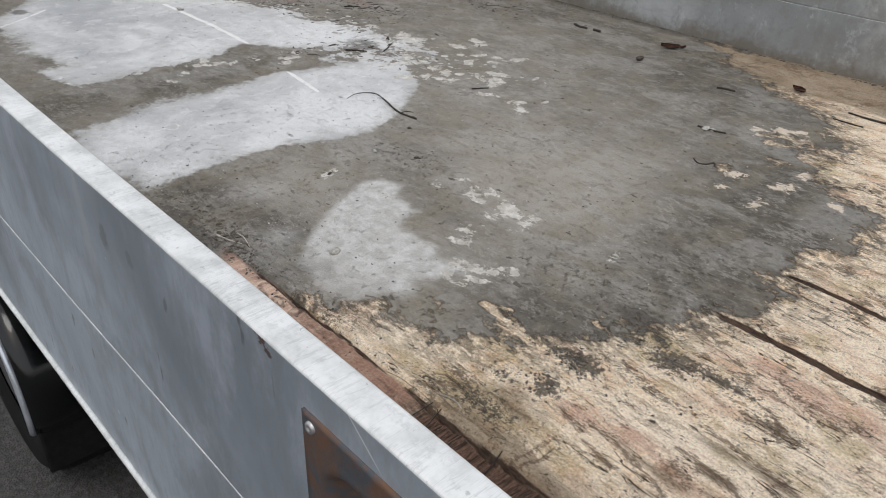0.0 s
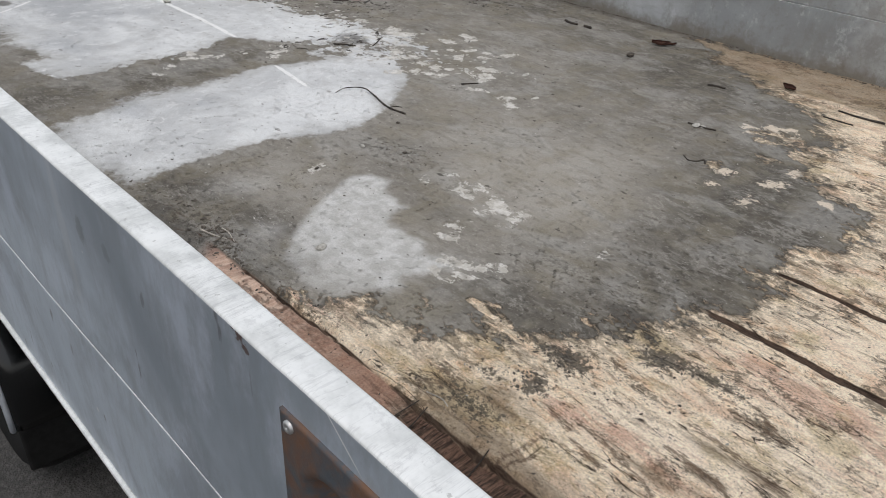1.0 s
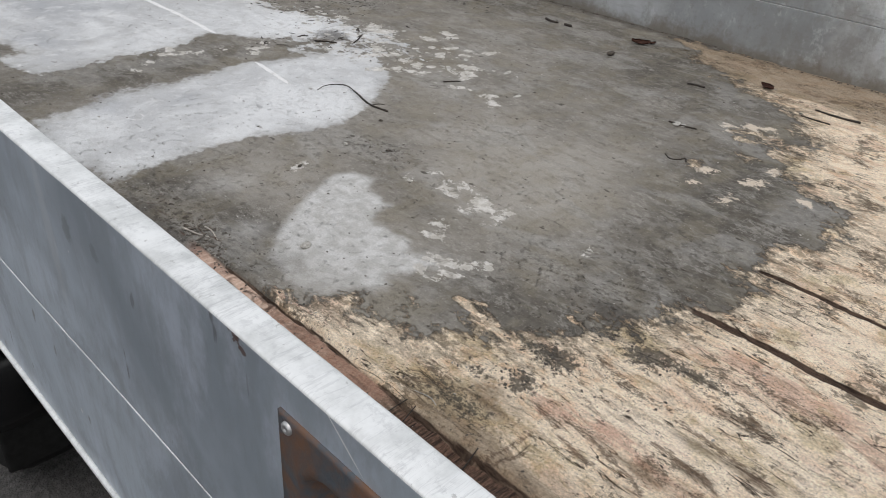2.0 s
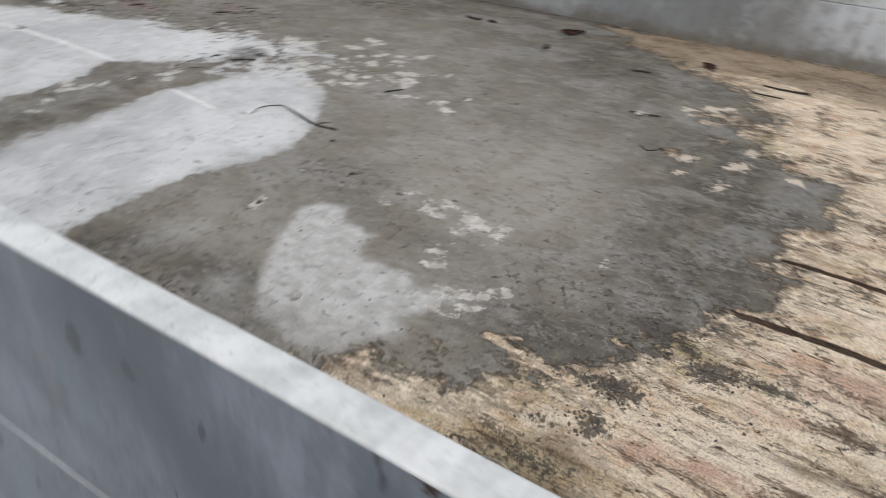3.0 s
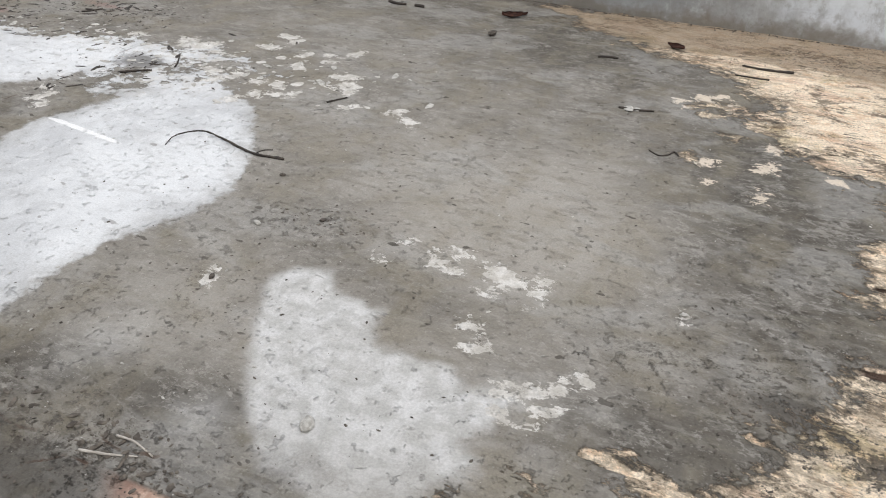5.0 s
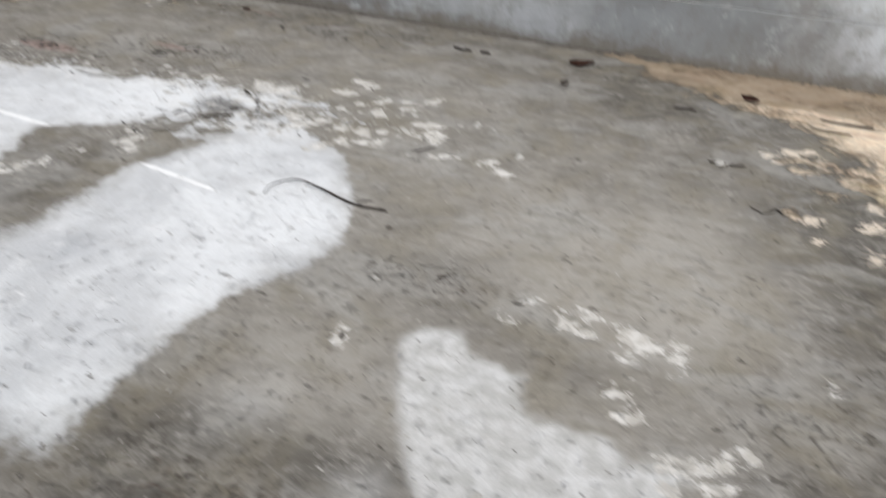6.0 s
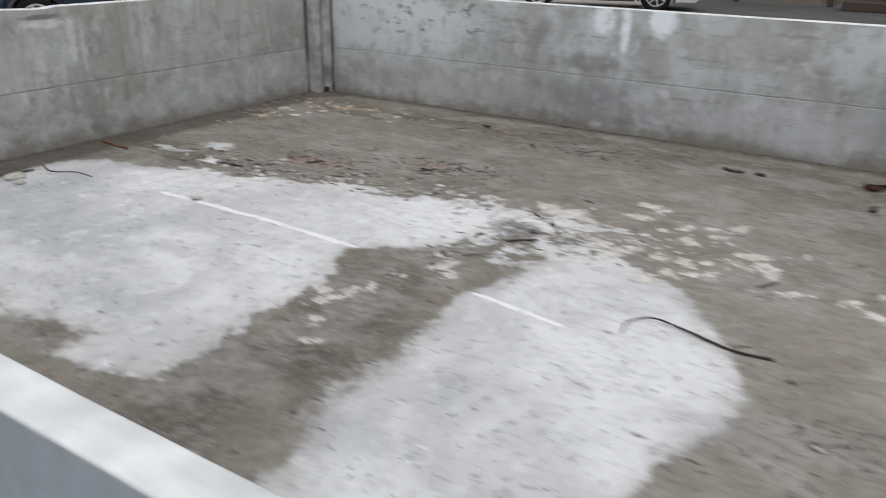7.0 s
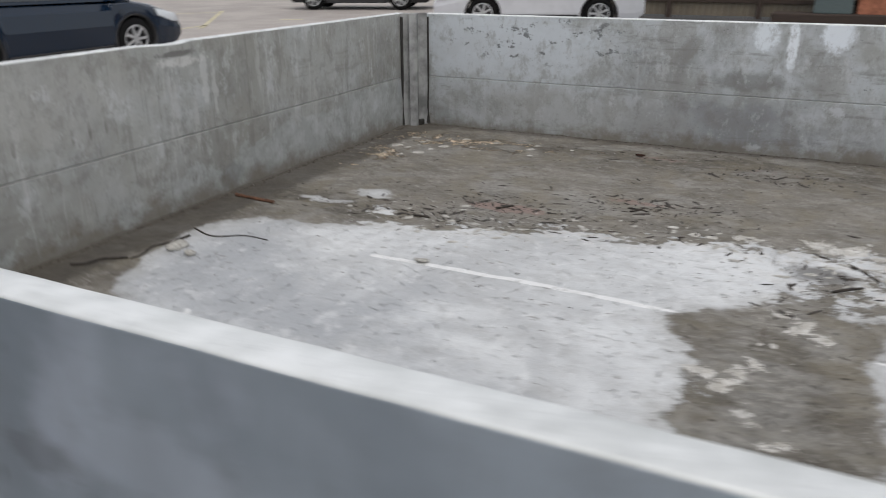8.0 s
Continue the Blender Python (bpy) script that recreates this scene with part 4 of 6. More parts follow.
    olive = np.clip(0.9 * blob(x, y, -0.365, 0.838, 0.07, 0.03) + 0.8 * blob(x, y, -0.44, 0.54, 0.08, 0.05) + 0.7 * blob(x, y, -0.50, 0.64, 0.05, 0.03)
                    + 0.6 * blob(x, y, -0.12, 0.73, 0.12, 0.03) + 0.5 * blob(x, y, -0.30, 0.55, 0.08, 0.04) + 0.5 * blob(x, y, -0.55, 0.52, 0.12, 0.03), 0, 1)
    pink = np.clip(0.9 * blob(x, y, -0.126, 0.897, 0.09, 0.03) + 0.6 * blob(x, y, -0.214, 0.906, 0.05, 0.02) + 0.7 * blob(x, y, -0.275, 0.638, 0.06, 0.018)
                   + 0.8 * blob(x, y, -0.35, 0.616, 0.03, 0.02) + 0.6 * blob(x, y, 0.02, 0.86, 0.12, 0.04) + 0.5 * blob(x, y, -0.15, 0.62, 0.10, 0.03) + 0.5 * blob(x, y, -0.80, 0.50, 0.12, 0.02), 0, 1)
    # darker towards the far dropside and the headboard, and in single patches
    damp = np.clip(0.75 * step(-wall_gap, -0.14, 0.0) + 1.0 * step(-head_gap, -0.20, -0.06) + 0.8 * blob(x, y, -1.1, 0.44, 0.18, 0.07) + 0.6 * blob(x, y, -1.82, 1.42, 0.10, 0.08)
                   + 0.4 * blob(x, y, -1.08, 0.97, 0.09, 0.07) + 0.4 * blob(x, y, -0.40, 0.88, 0.08, 0.05) + 0.4 * blob(x, y, -2.3, 2.15, 0.25, 0.1) + 0.9 * blob(x, y, -0.412, 0.857, 0.035, 0.022)
                   + 0.6 * blob(x, y, -1.80, 1.42, 0.05, 0.03) + 1.1 * blob(x, y, -2.798, 0.722, 0.04, 0.03) + 1.1 * blob(x, y, -2.633, 0.59, 0.045, 0.028) + 0.5 * blob(x, y, -2.22, 0.60, 0.10, 0.035)
                   + 0.5 * blob(x, y, -1.95, 2.09, 0.10, 0.03), 0, 1)
    bleach = np.clip(0.9 * blob(x, y, 0.02, 0.74, 0.22, 0.09) + 0.8 * blob(x, y, -0.25, 0.67, 0.10, 0.05) + 0.6 * blob(x, y, -0.10, 0.86, 0.15, 0.04) + 0.7 * blob(x, y, -0.62, 0.545, 0.10, 0.03) + 0.9 * blob(x, y, -0.73, 0.515, 0.08, 0.025)
                     + 0.6 * blob(x, y, -0.15, 1.07, 0.18, 0.06) + 0.6 * blob(x, y, -0.05, 1.45, 0.2, 0.15), 0, 1)
    umber = np.clip(1.3 * blob(x, y, -0.01, 2.24, 0.07, 0.05) + 1.35 * step(-wall_gap, -0.50, -0.05) * step(x, -1.7, -1.2) + 0.6 * blob(x, y, 0.0, 1.9, 0.2, 0.3)
                    + 0.9 * blob(x, y, -0.14, 0.704, 0.10, 0.012) + 0.7 * blob(x, y, -0.165, 0.658, 0.05, 0.015) + 0.7 * blob(x, y, -0.23, 0.613, 0.06, 0.010)
                    + 0.7 * blob(x, y, -0.141, 0.792, 0.04, 0.015) + 0.9 * blob(x, y, -0.38, 0.492, 0.2, 0.030) + 0.6 * blob(x, y, -0.42, 0.56, 0.08, 0.05)
                    + 0.5 * blob(x, y, -0.15, 0.55, 0.2, 0.06) + 0.8 * blob(x, y, 0.15, 1.6, 0.3, 0.5), 0, 1.4)
    red = np.clip(0.3 * blob(x, y, -1.95, 2.15, 0.25, 0.06) + 1.1 * blob(x, y, -2.49, 1.56, 0.10, 0.035) + 0.6 * blob(x, y, -2.21, 1.735, 0.10, 0.03) + 0.5 * blob(x, y, -1.02, 0.36, 0.12, 0.06)
                  + 0.4 * blob(x, y, -2.25, 2.2, 0.12, 0.05), 0, 1)
    drag = along(x, y + 0.004 * fbm(x, y, 20, 31), [(-2.62, 1.155), (-2.25, 1.155), (-1.95, 1.132), (-1.76, 1.092), (-1.55, 1.063), (-1.40, 1.02)])
    chalk = 1.15 * step(drag, 0.012, 0.003) * (0.85 + 0.7 * fbm(x, y, 7, 41)) * step(-x, 1.40, 1.62) * step(pale, -0.02, 0.03)
    chalk = np.maximum(chalk, 0.6 * step(along(x, y, [(-2.783, 0.797), (-2.715, 0.715), (-2.671, 0.65), (-2.65, 0.613)]), 0.016, 0.004))
    chalk = np.maximum(chalk, 0.52 * step(np.abs(np.hypot((x + 1.575) / 1.5, y - 0.655) - 0.017), 0.008, 0.002))
    chalk = np.maximum(chalk, 0.5 * step(along(x, y, [(-2.14, 0.60), (-2.02, 0.575), (-1.96, 0.60)]), 0.016, 0.004))
    # torn strip beside the near dropside, and the broken plies at its end
    lip = 0.482 + 0.008 * fbm(x, 0 * y, 9, 51) + 0.001 * fbm(x, y, 60, 52)
    torn = step(lip - y, 0.0, 0.003) * step(x + 0.06 * fbm(x, y, 14, 57), -1.03, -0.98)
    broken = torn * step(x + 0.02 * fbm(x * 0.3, y * 8, 12, 55), -0.53, -0.47)
    torn = torn * (1 - broken)
    gap = np.maximum(
        step(np.abs(y - 0.970 - 0.004 * fbm(x, y, 6, 61) - 0.002 * fbm(x, y, 40, 65)), 0.0085, 0.0068) * step(x, -0.37, -0.30),
        step(np.abs(y - 1.168 - 0.004 * fbm(x, y, 6, 62) - 0.002 * fbm(x, y, 40, 67)), 0.0062, 0.0045) * step(x, -0.335, -0.29))
    split = np.maximum(step(along(x, y, [(-0.34, 0.46), (-0.325, 0.533), (-0.315, 0.638)]), 0.004, 0.001) * (0.45 + 0.4 * fbm(x, y, 25, 69)),
                       step(np.abs(x + 1.892 + 0.003 * fbm(x, y, 15, 63)), 0.005, 0.0015) * step(y, 0.9, 1.1) * step(-y, -1.60, -1.5) * (0.45 + 0.5 * fbm(x, y, 18, 66)))
    for cx, cy, half in ((-0.12, 0.706, 0.07), (0.0, 0.60, 0.12), (-0.227, 0.838, 0.045), (-0.25, 0.618, 0.06), (-0.285, 0.575, 0.035), (-0.19, 0.579, 0.05), (-0.02, 0.80, 0.08)):
        split = np.maximum(split, 0.55 * step(np.abs(y - cy - 0.012 * fbm(x, y, 5, 64)), 0.0045, 0.001) * step(half - np.abs(x - cx), 0, 0.04))
    for line in ([(-1.21, 0.465), (-1.17, 0.485), (-1.13, 0.488), (-1.09, 0.503)], [(-1.10, 0.455), (-1.07, 0.475), (-1.04, 0.474)], [(-1.06, 0.52), (-1.02, 0.507), (-0.985, 0.515)]):
        split = np.maximum(split, (0.42 + 0.6 * fbm(x, y, 30, 73)) * step(along(x, y + 0.014 * fbm(x, y, 24, 72), line), 0.005, 0.001))
    # dark line at the veneer's edge, the lip's shadow painted in with it
    veneer = 0.78 * step(np.abs(y - lip + 0.001), 0.0028, 0.0008) * step(x, -1.02, -0.95) * step(fbm(x, y, 11, 68), -0.35, -0.05)
    gap = np.maximum(np.maximum(gap, split), veneer)
    film = step(-wood + 0.05 * fbm(x, y, 30, 71), -0.01, 0.02)
    z = 0.0032 * film + 0.0035 * fbm(x, y, 22, 81, 5) * (1 - 0.7 * step(pale, -0.01, 0.03)) + 0.002 * fbm(x, y, 5, 85, 3)
    z = z + 0.004 * step(np.abs(fbm(x, y, 12, 91, 4)), 0.03, 0.0) * blob(x, y, -1.1, 0.5, 0.25, 0.15)
    crust = blob(x, y, -1.1, 0.47, 0.18, 0.10) + 0.5 * blob(x, y, -1.07, 0.97, 0.08, 0.05) + 0.5 * blob(x, y, -0.412, 0.857, 0.04, 0.025)
    z = z + 0.010 * np.clip(crust, 0, 1) * (np.abs(fbm(x, y, 28, 97, 4)) - 0.15)
    z = z - 0.0045 * torn - broken * (0.013 + 0.012 * fbm(x * 6, y * 0.7, 9, 95))
    z = z + 0.005 * step(np.abs(y - lip - 0.012), 0.014, 0.002) * step(x, -0.95, -0.85)
    z = z - 0.0045 * gap + 0.003 * step(np.abs(y - 0.981), 0.008, 0.001) * step(x, -0.36, -0.28) + 0.003 * step(np.abs(y - 1.177), 0.008, 0.001) * step(x, -0.33, -0.28)
    return z, dict(olive=olive, pink=pink, bleach=bleach, umber=umber, wood=wood, pale=pale, haze=haze, fleck=fleck, tone=tone, mould=mould, damp=damp, red=red, crust=crust_in, dull=dull, isle=isle, chip=chip, chalk=chalk, streak=streak, torn=torn, broken=broken, gap=gap)


def surface_sheet(name, x0, x1, y0, y1, parent, label):
    cell = 0.005
    nx, ny = int(round((x1 - x0) / cell)), int(round((y1 - y0) / cell))
    rows = [np.linspace(y0, y1, ny + 1)]
    for mid_y, half, fine in ((0.976, 0.014, 0.0015), (1.175, 0.012, 0.0015), (0.480, 0.030, 0.0025)):
        extra = np.arange(mid_y - half, mid_y + half, fine)
        rows.append(extra[(extra > y0 + 0.001) & (extra < y1 - 0.001)])
    ys = np.unique(np.round(np.concatenate(rows), 4))
    ny = len(ys) - 1
    gx, gy = np.meshgrid(np.linspace(x0, x1, nx + 1), ys, indexing="ij")
    x, y = gx.ravel(), gy.ravel()
    z, fields = deck_fields(x, y)
    under = 0.018
    # the upper face, then a skirt and an underside
    top = np.stack([x, y, z], 1)
    idx = np.arange((nx + 1) * (ny + 1)).reshape(nx + 1, ny + 1)
    quads = np.stack([idx[:-1, :-1], idx[1:, :-1], idx[1:, 1:], idx[:-1, 1:]], -1).reshape(-1, 4)
    rim = np.concatenate([idx[:, 0], idx[-1, 1:], idx[-2::-1, -1], idx[0, -2:0:-1]])
    low = top[rim].copy()
    low[:, 2] = -under
    base = len(top)
    n = len(rim)
    low = np.concatenate([top[rim], low])
    a = np.arange(n)
    b = (a + 1) % n
    skirt = np.stack([base + a, base + n + a, base + n + b, base + b], 1)
    me = bpy.data.meshes.new(name)
    verts = np.concatenate([top, low])
    faces = np.concatenate([quads, skirt])
    me.vertices.add(len(verts))
    me.vertices.foreach_set("co", verts.astype(np.float32).ravel())
    me.loops.add(len(faces) * 4)
    me.loops.foreach_set("vertex_index", faces.astype(np.int32).ravel())
    me.polygons.add(len(faces))
    me.polygons.foreach_set("loop_start", np.arange(0, len(faces) * 4, 4, dtype=np.int32))
    me.polygons.foreach_set("use_smooth", np.ones(len(faces), bool))
    me.update(calc_edges=True)
    for key, v in fields.items():
        at = me.attributes.new(key, "FLOAT", "POINT")
        at.data.foreach_set("value", np.concatenate([v, v[rim], v[rim]]).astype(np.float32))
    me.materials.append(M_DECK)
    ob = new(name, me)
    ob.parent = parent
    ob.location = -(parent.location + parent.parent.location)
    return tagged(ob, label)


# deck: steel cross-members below, plywood sheets on top
bm = bmesh.new()
for i in range(9):
    x = X_HEAD + 0.08 + i * 0.44
    box(bm, (x, Y_NEAR + 0.01, -0.085), (x + 0.06, Y_FAR - 0.01, -0.0185), 0.004)
for y in (0.75, 1.75):
    box(bm, (X_HEAD + 0.02, y, -0.24), (X_TAIL, y + 0.08, -0.087), 0.006)
deck = part("deck", bm, M_FRAME, truck, "black steel cross-members under the plywood")
SHEETS = ((X_HEAD, -1.905, Y_NEAR + 0.002, 0.976), (-1.905, X_TAIL, Y_NEAR + 0.002, 0.976), (X_HEAD, -1.905, 0.976, Y_FAR - 0.002), (-1.905, X_TAIL, 0.976, Y_FAR - 0.002))


# dropsides and headboard: extruded planks
def plank(lo, hi, s0, s1, place, mats, parent, groove=0.003, dents=(), wob=0.0006):
    """One plank along s; place(a, z, s) puts it in the world. dents: (s, width, depth)."""
    r = 0.0025
    top_round = groove > 0.0031
    count = max(2, int((s1 - s0) / 0.03))
    rows = 7
    zz = [lo + (hi - lo) * i / rows for i in range(rows + 1)]

    def ring():
        e = 0.0008
        h = r if top_round else e
        out = [(e * 2, lo, 1)] + [(THICK - e, lo, 0)] + [(THICK, lo + e, 0), (THICK, lo + 3 * e, 0)]
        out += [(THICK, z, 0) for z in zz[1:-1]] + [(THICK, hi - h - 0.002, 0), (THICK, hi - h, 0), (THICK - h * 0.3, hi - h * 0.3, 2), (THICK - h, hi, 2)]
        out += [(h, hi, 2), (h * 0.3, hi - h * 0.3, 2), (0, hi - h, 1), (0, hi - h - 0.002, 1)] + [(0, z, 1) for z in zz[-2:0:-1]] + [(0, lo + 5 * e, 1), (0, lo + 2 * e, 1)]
        return out

    prof = ring()
    bm = bmesh.new()
    rings = []
    for i in range(count + 1):
        s = s0 + (s1 - s0) * i / count
        line = []
        for a, z, m in prof:
            da = wob * 2 * noise.noise((s * 3, z * 6, 7.1)) + 0.0003 * noise.noise((s * 20, z * 20, 2.2))
            dz = 0.0
            if z > hi - 0.05 and top_round:
                for ds, w, depth in dents:
                    g = math.exp(-((s - ds) / w) ** 2)
                    dz -= depth * g * (z - hi + 0.05) / 0.05
                    da += 0.5 * depth * g
                dz += 0.0005 * noise.noise((s * 35, a * 50, 3.3))
            line.append(bm.verts.new(place(a + da, z + dz, s)))
        rings.append(line)
    n = len(prof)
    for ra, rb in zip(rings, rings[1:]):
        for j in range(n):
            f = bm.faces.new((ra[j], ra[(j + 1) % n], rb[(j + 1) % n], rb[j]))
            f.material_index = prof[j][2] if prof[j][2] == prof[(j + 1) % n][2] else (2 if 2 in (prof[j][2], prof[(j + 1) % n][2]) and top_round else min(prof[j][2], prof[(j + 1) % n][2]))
            f.smooth = True
    for ring_ in (rings[0], rings[-1][::-1]):
        bm.faces.new([bm.verts.new(v.co) for v in ring_])
    return part("plank", bm, mats, parent)


def side_panel(place, s0, s1, label, latch=None, dents=(), top=TOP, seam=SEAM, proud=0.0):
    """A dropside: bottom rail with two planks on it. Faces: 0 inside, 1 outside, 2 top."""
    prof = [(-0.005, FOOT + 0.003), (-0.002, FOOT), (THICK, FOOT), (THICK, FOOT + 0.012), (-0.001, FOOT + 0.012), (-0.005, FOOT + 0.009)]
    n = max(2, int((s1 - s0) / 0.2))
    bm = extruded(prof, s0, (s1 - s0) / n, n, lambda a, z, s: place(a, z, s))
    # the rail's edge highlight comes from the same brightened colour
    panel = part("side_panel" if "headboard" not in label else "headboard", bm, M_LIT_EDGE, truck, label)
    mats = [M_IN, M_OUT, M_LIT_EDGE]
    plank(FOOT + 0.0125, seam - 0.001, s0, s1, lambda a, z, s: place(a + proud * a / THICK, z, s), mats, panel)
    if latch:
        a, b = latch
        plank(SEAM + 0.001, top, s0, a, place, mats, panel, 0.004, dents)
        plank(SEAM + 0.001, top, b, s1, place, mats, panel, 0.004, dents)
        plank(0.344, top, a, b, place, mats, panel, 0.004, dents)
    else:
        plank(seam + 0.001, top, s0, s1, place, mats, panel, 0.004, dents)
    return panel


near = side_panel(lambda a, z, s: (s, Y_NEAR - THICK + a, z), X_HEAD + 0.06, X_TAIL, "dull aluminium dropside with a bright scratched top edge and rust spots", (-0.222, -0.024))
side_panel(lambda a, z, s: (s, Y_FAR + THICK - a, z), X_HEAD + 0.06, X_TAIL, "weathered aluminium dropside with scuffs and pale streaks", None, (), 0.387, 0.1725, 0.002)
side_panel(lambda a, z, s: (X_HEAD - THICK + a, s, z), Y_NEAR + 0.002, Y_FAR - 0.055, "dirty aluminium headboard with a dented top edge", None, ((1.26, 0.022, 0.006), (1.21, 0.03, 0.003)), 0.390, 0.1725)
side_panel(lambda a, z, s: (X_TAIL + THICK - a, s, z), Y_NEAR - THICK, Y_FAR + THICK, "plain aluminium tailboard")


# corner posts: folded channels
def corner_post(x, y, sy):
    prof = [(0, 0), (0.085, 0), (0.085, 0.004), (0.060, 0.006), (0.060, 0.030), (0.038, 0.030), (0.034, 0.012), (0.006, 0.010), (0, 0.004)]
    bm = extruded(prof, -0.06, 0.449, 1, lambda u, v, s: (x + u * 0.9 + v * 0.3, y + sy * (u * 0.9 - 0.075) - sy * v, s))
    post = part("corner_post", bm, M_STEEL, truck, "grey folded steel corner post")
    for z in (0.325, 0.29, 0.215):
        b2 = bmesh.new()
        bmesh.ops.create_cone(b2, cap_ends=True, segments=12, radius1=0.007, radius2=0.005, depth=0.006, matrix=Matrix.Translation((x + 0.047, y - sy * 0.034, z)) @ Euler((radians(90) * sy, 0, radians(38))).to_matrix().to_4x4())
        part("bolt", b2, M_DARK if z > 0.3 else M_SCREW, post)
    return post


corner_post(X_HEAD - 0.012, Y_FAR - 0.004, 1)
bm = boxed((X_HEAD + 0.028, Y_FAR - 0.04, 0.0), (X_HEAD + 0.058, Y_FAR - 0.012, 0.022), 0.006)
part("rubber_block", bm, M_DARK, truck, "small black rubber block at the post's foot")
bm = boxed((X_HEAD - 0.03, Y_NEAR - 0.034, -0.06), (X_HEAD + 0.055, Y_NEAR - 0.002, 0.385), 0.006)
part("corner_post", bm, M_STEEL, truck)
# dark strips added to draw the seams on both sides of the post
bm = tube([(X_HEAD + 0.004, Y_FAR - 0.077, 0.004), (X_HEAD + 0.005, Y_FAR - 0.079, 0.15), (X_HEAD + 0.004, Y_FAR - 0.077, 0.378)], [0.005] * 3, 6)
part("seal", bm, M_DARK, truck, "dark rubber seal beside the post")
bm = tube([(X_HEAD + 0.066, Y_FAR - 0.004, 0.006), (X_HEAD + 0.064, Y_FAR - 0.004, 0.06), (X_HEAD + 0.068, Y_FAR - 0.003, 0.14), (X_HEAD + 0.068, Y_FAR - 0.003, 0.375)], [0.009, 0.005, 0.0035, 0.0035], 6)
part("seal", bm, M_DARK, truck)

# latch plate with a pressed pocket on the near dropside's outer face
def latch_plate(x0, x1, z0, z1, y):
    bm = bmesh.new()
    nx, nz = 40, 40
    grid = {}
    cx, cz = (x0 + x1) / 2 + 0.002, (z0 + z1) / 2 - 0.005
    hx, hz = (x1 - x0) / 2 - 0.024, (z1 - z0) / 2 - 0.028
    for i in range(nx + 1):
        for j in range(nz + 1):
            x, z = x0 + (x1 - x0) * i / nx, z0 + (z1 - z0) * j / nz
            dx, dz = max(abs(x - cx) - hx + 0.025, 0), max(abs(z - cz) - hz + 0.025, 0)
            d = math.hypot(dx, dz) - 0.025
            t = min(1, max(0, (0.004 - d) / 0.016))
            t = t * t * (3 - 2 * t)
            grid[i, j] = bm.verts.new((x, y - 0.003 - 0.0015 * max(0, 1 - abs(d) / 0.012) + 0.022 * t, z))
    for i in range(nx):
        for j in range(nz):
            f = bm.faces.new((grid[i, j], grid[i + 1, j], grid[i + 1, j + 1], grid[i, j + 1]))
            f.smooth = True
    edge = [e for e in bm.edges if e.is_boundary]
    ext = bmesh.ops.extrude_edge_only(bm, edges=edge)
    for v in [g for g in ext["geom"] if isinstance(g, bmesh.types.BMVert)]:
        v.co.y = y - 0.0002
    return bm


plate = part("latch_plate", latch_plate(-0.241, -0.01, 0.162, 0.3495, Y_NEAR - THICK), M_RUST, near, "rust-browned steel latch plate")

part("backing", boxed((-0.2215, Y_NEAR - 0.006, SEAM + 0.002), (-0.0245, Y_NEAR - 0.001, 0.3435), 0.001), M_IN, near)
for sx in (-0.2305, -0.021):
    bm = lathe([(0.0052, 0.0), (0.0050, -0.0014), (0.0038, -0.0024), (0.0018, -0.0024), (0.0014, -0.0008), (0.0001, -0.0008)], (sx, Y_NEAR - THICK - 0.003, 0.3395), 20)
    part("screw", bm, M_SCREW, plate, "bright zinc screw", True)

# wheel, mudguard
def wheel(cx, cy, cz, r, w, parent, name="wheel"):
    tyre = part(name, lathe([(r * 0.62, -w * 0.42), (r * 0.70, -w * 0.5), (r * 0.90, -w * 0.5), (r * 0.97, -w * 0.42), (r, -w * 0.25), (r, w * 0.25), (r * 0.97, w * 0.42), (r * 0.90, w * 0.5), (r * 0.70, w * 0.5), (r * 0.62, w * 0.42)], (cx, cy, cz), 40), M_RUBBER, parent, "worn black tyre", True)
    rim = lathe([(r * 0.63, -w * 0.40), (r * 0.60, -w * 0.34), (r * 0.56, -w * 0.20), (r * 0.20, -w * 0.26), (r * 0.16, -w * 0.34), (r * 0.001, -w * 0.35)], (cx, cy, cz), 40)
    part("rim", rim, M_FRAME, tyre, "", True)
    return tyre


WX, WZ = -1.65, GROUND + 0.33
wheel(WX, 0.265, WZ, 0.33, 0.19, truck)
wheel(WX, 2.32, WZ, 0.33, 0.19, truck)


def mudguard(y0, y1):
    """A square-shouldered guard with a rolled outer edge."""
    bm = bmesh.new()
    roll = [(-0.034 * (1 - math.sin(b)), y0 + 0.034 * (1 - math.cos(b))) for b in [radians(d) for d in range(-30, 91, 15)]]
    prof = roll + [(0, y1), (-0.004, y1), (-0.004, y0 + 0.034)] + [(q - 0.003, y + 0.003) for q, y in roll[::-1]]
    rings = []
    for d in range(4, 177, 4):
        a = radians(d)
        cx = math.copysign(math.sqrt(abs(math.cos(a))), math.cos(a))
        cz = math.sqrt(math.sin(a))
        rings.append([bm.verts.new((WX + (0.47 + q) * cx, y, WZ + (0.372 + q) * cz)) for q, y in prof])
    n = len(prof)
    for ra, rb in zip(rings, rings[1:]):
        for j in range(n):
            f = bm.faces.new((ra[j], ra[(j + 1) % n], rb[(j + 1) % n], rb[j]))
            f.smooth = True
    bm.faces.new(rings[0])
    bm.faces.new(rings[-1][::-1])
    return bm


# added tube: the rolled edge's sky highlight made as a pale strip
def guard_glint(y):
    path = [(WX + 0.452 * math.copysign(math.sqrt(abs(math.cos(a))), math.cos(a)), y, WZ + 0.356 * math.sqrt(math.sin(a))) for a in [radians(d) for d in range(4, 177, 4)]]
    return tube(path, [0.0065] * len(path), 8)


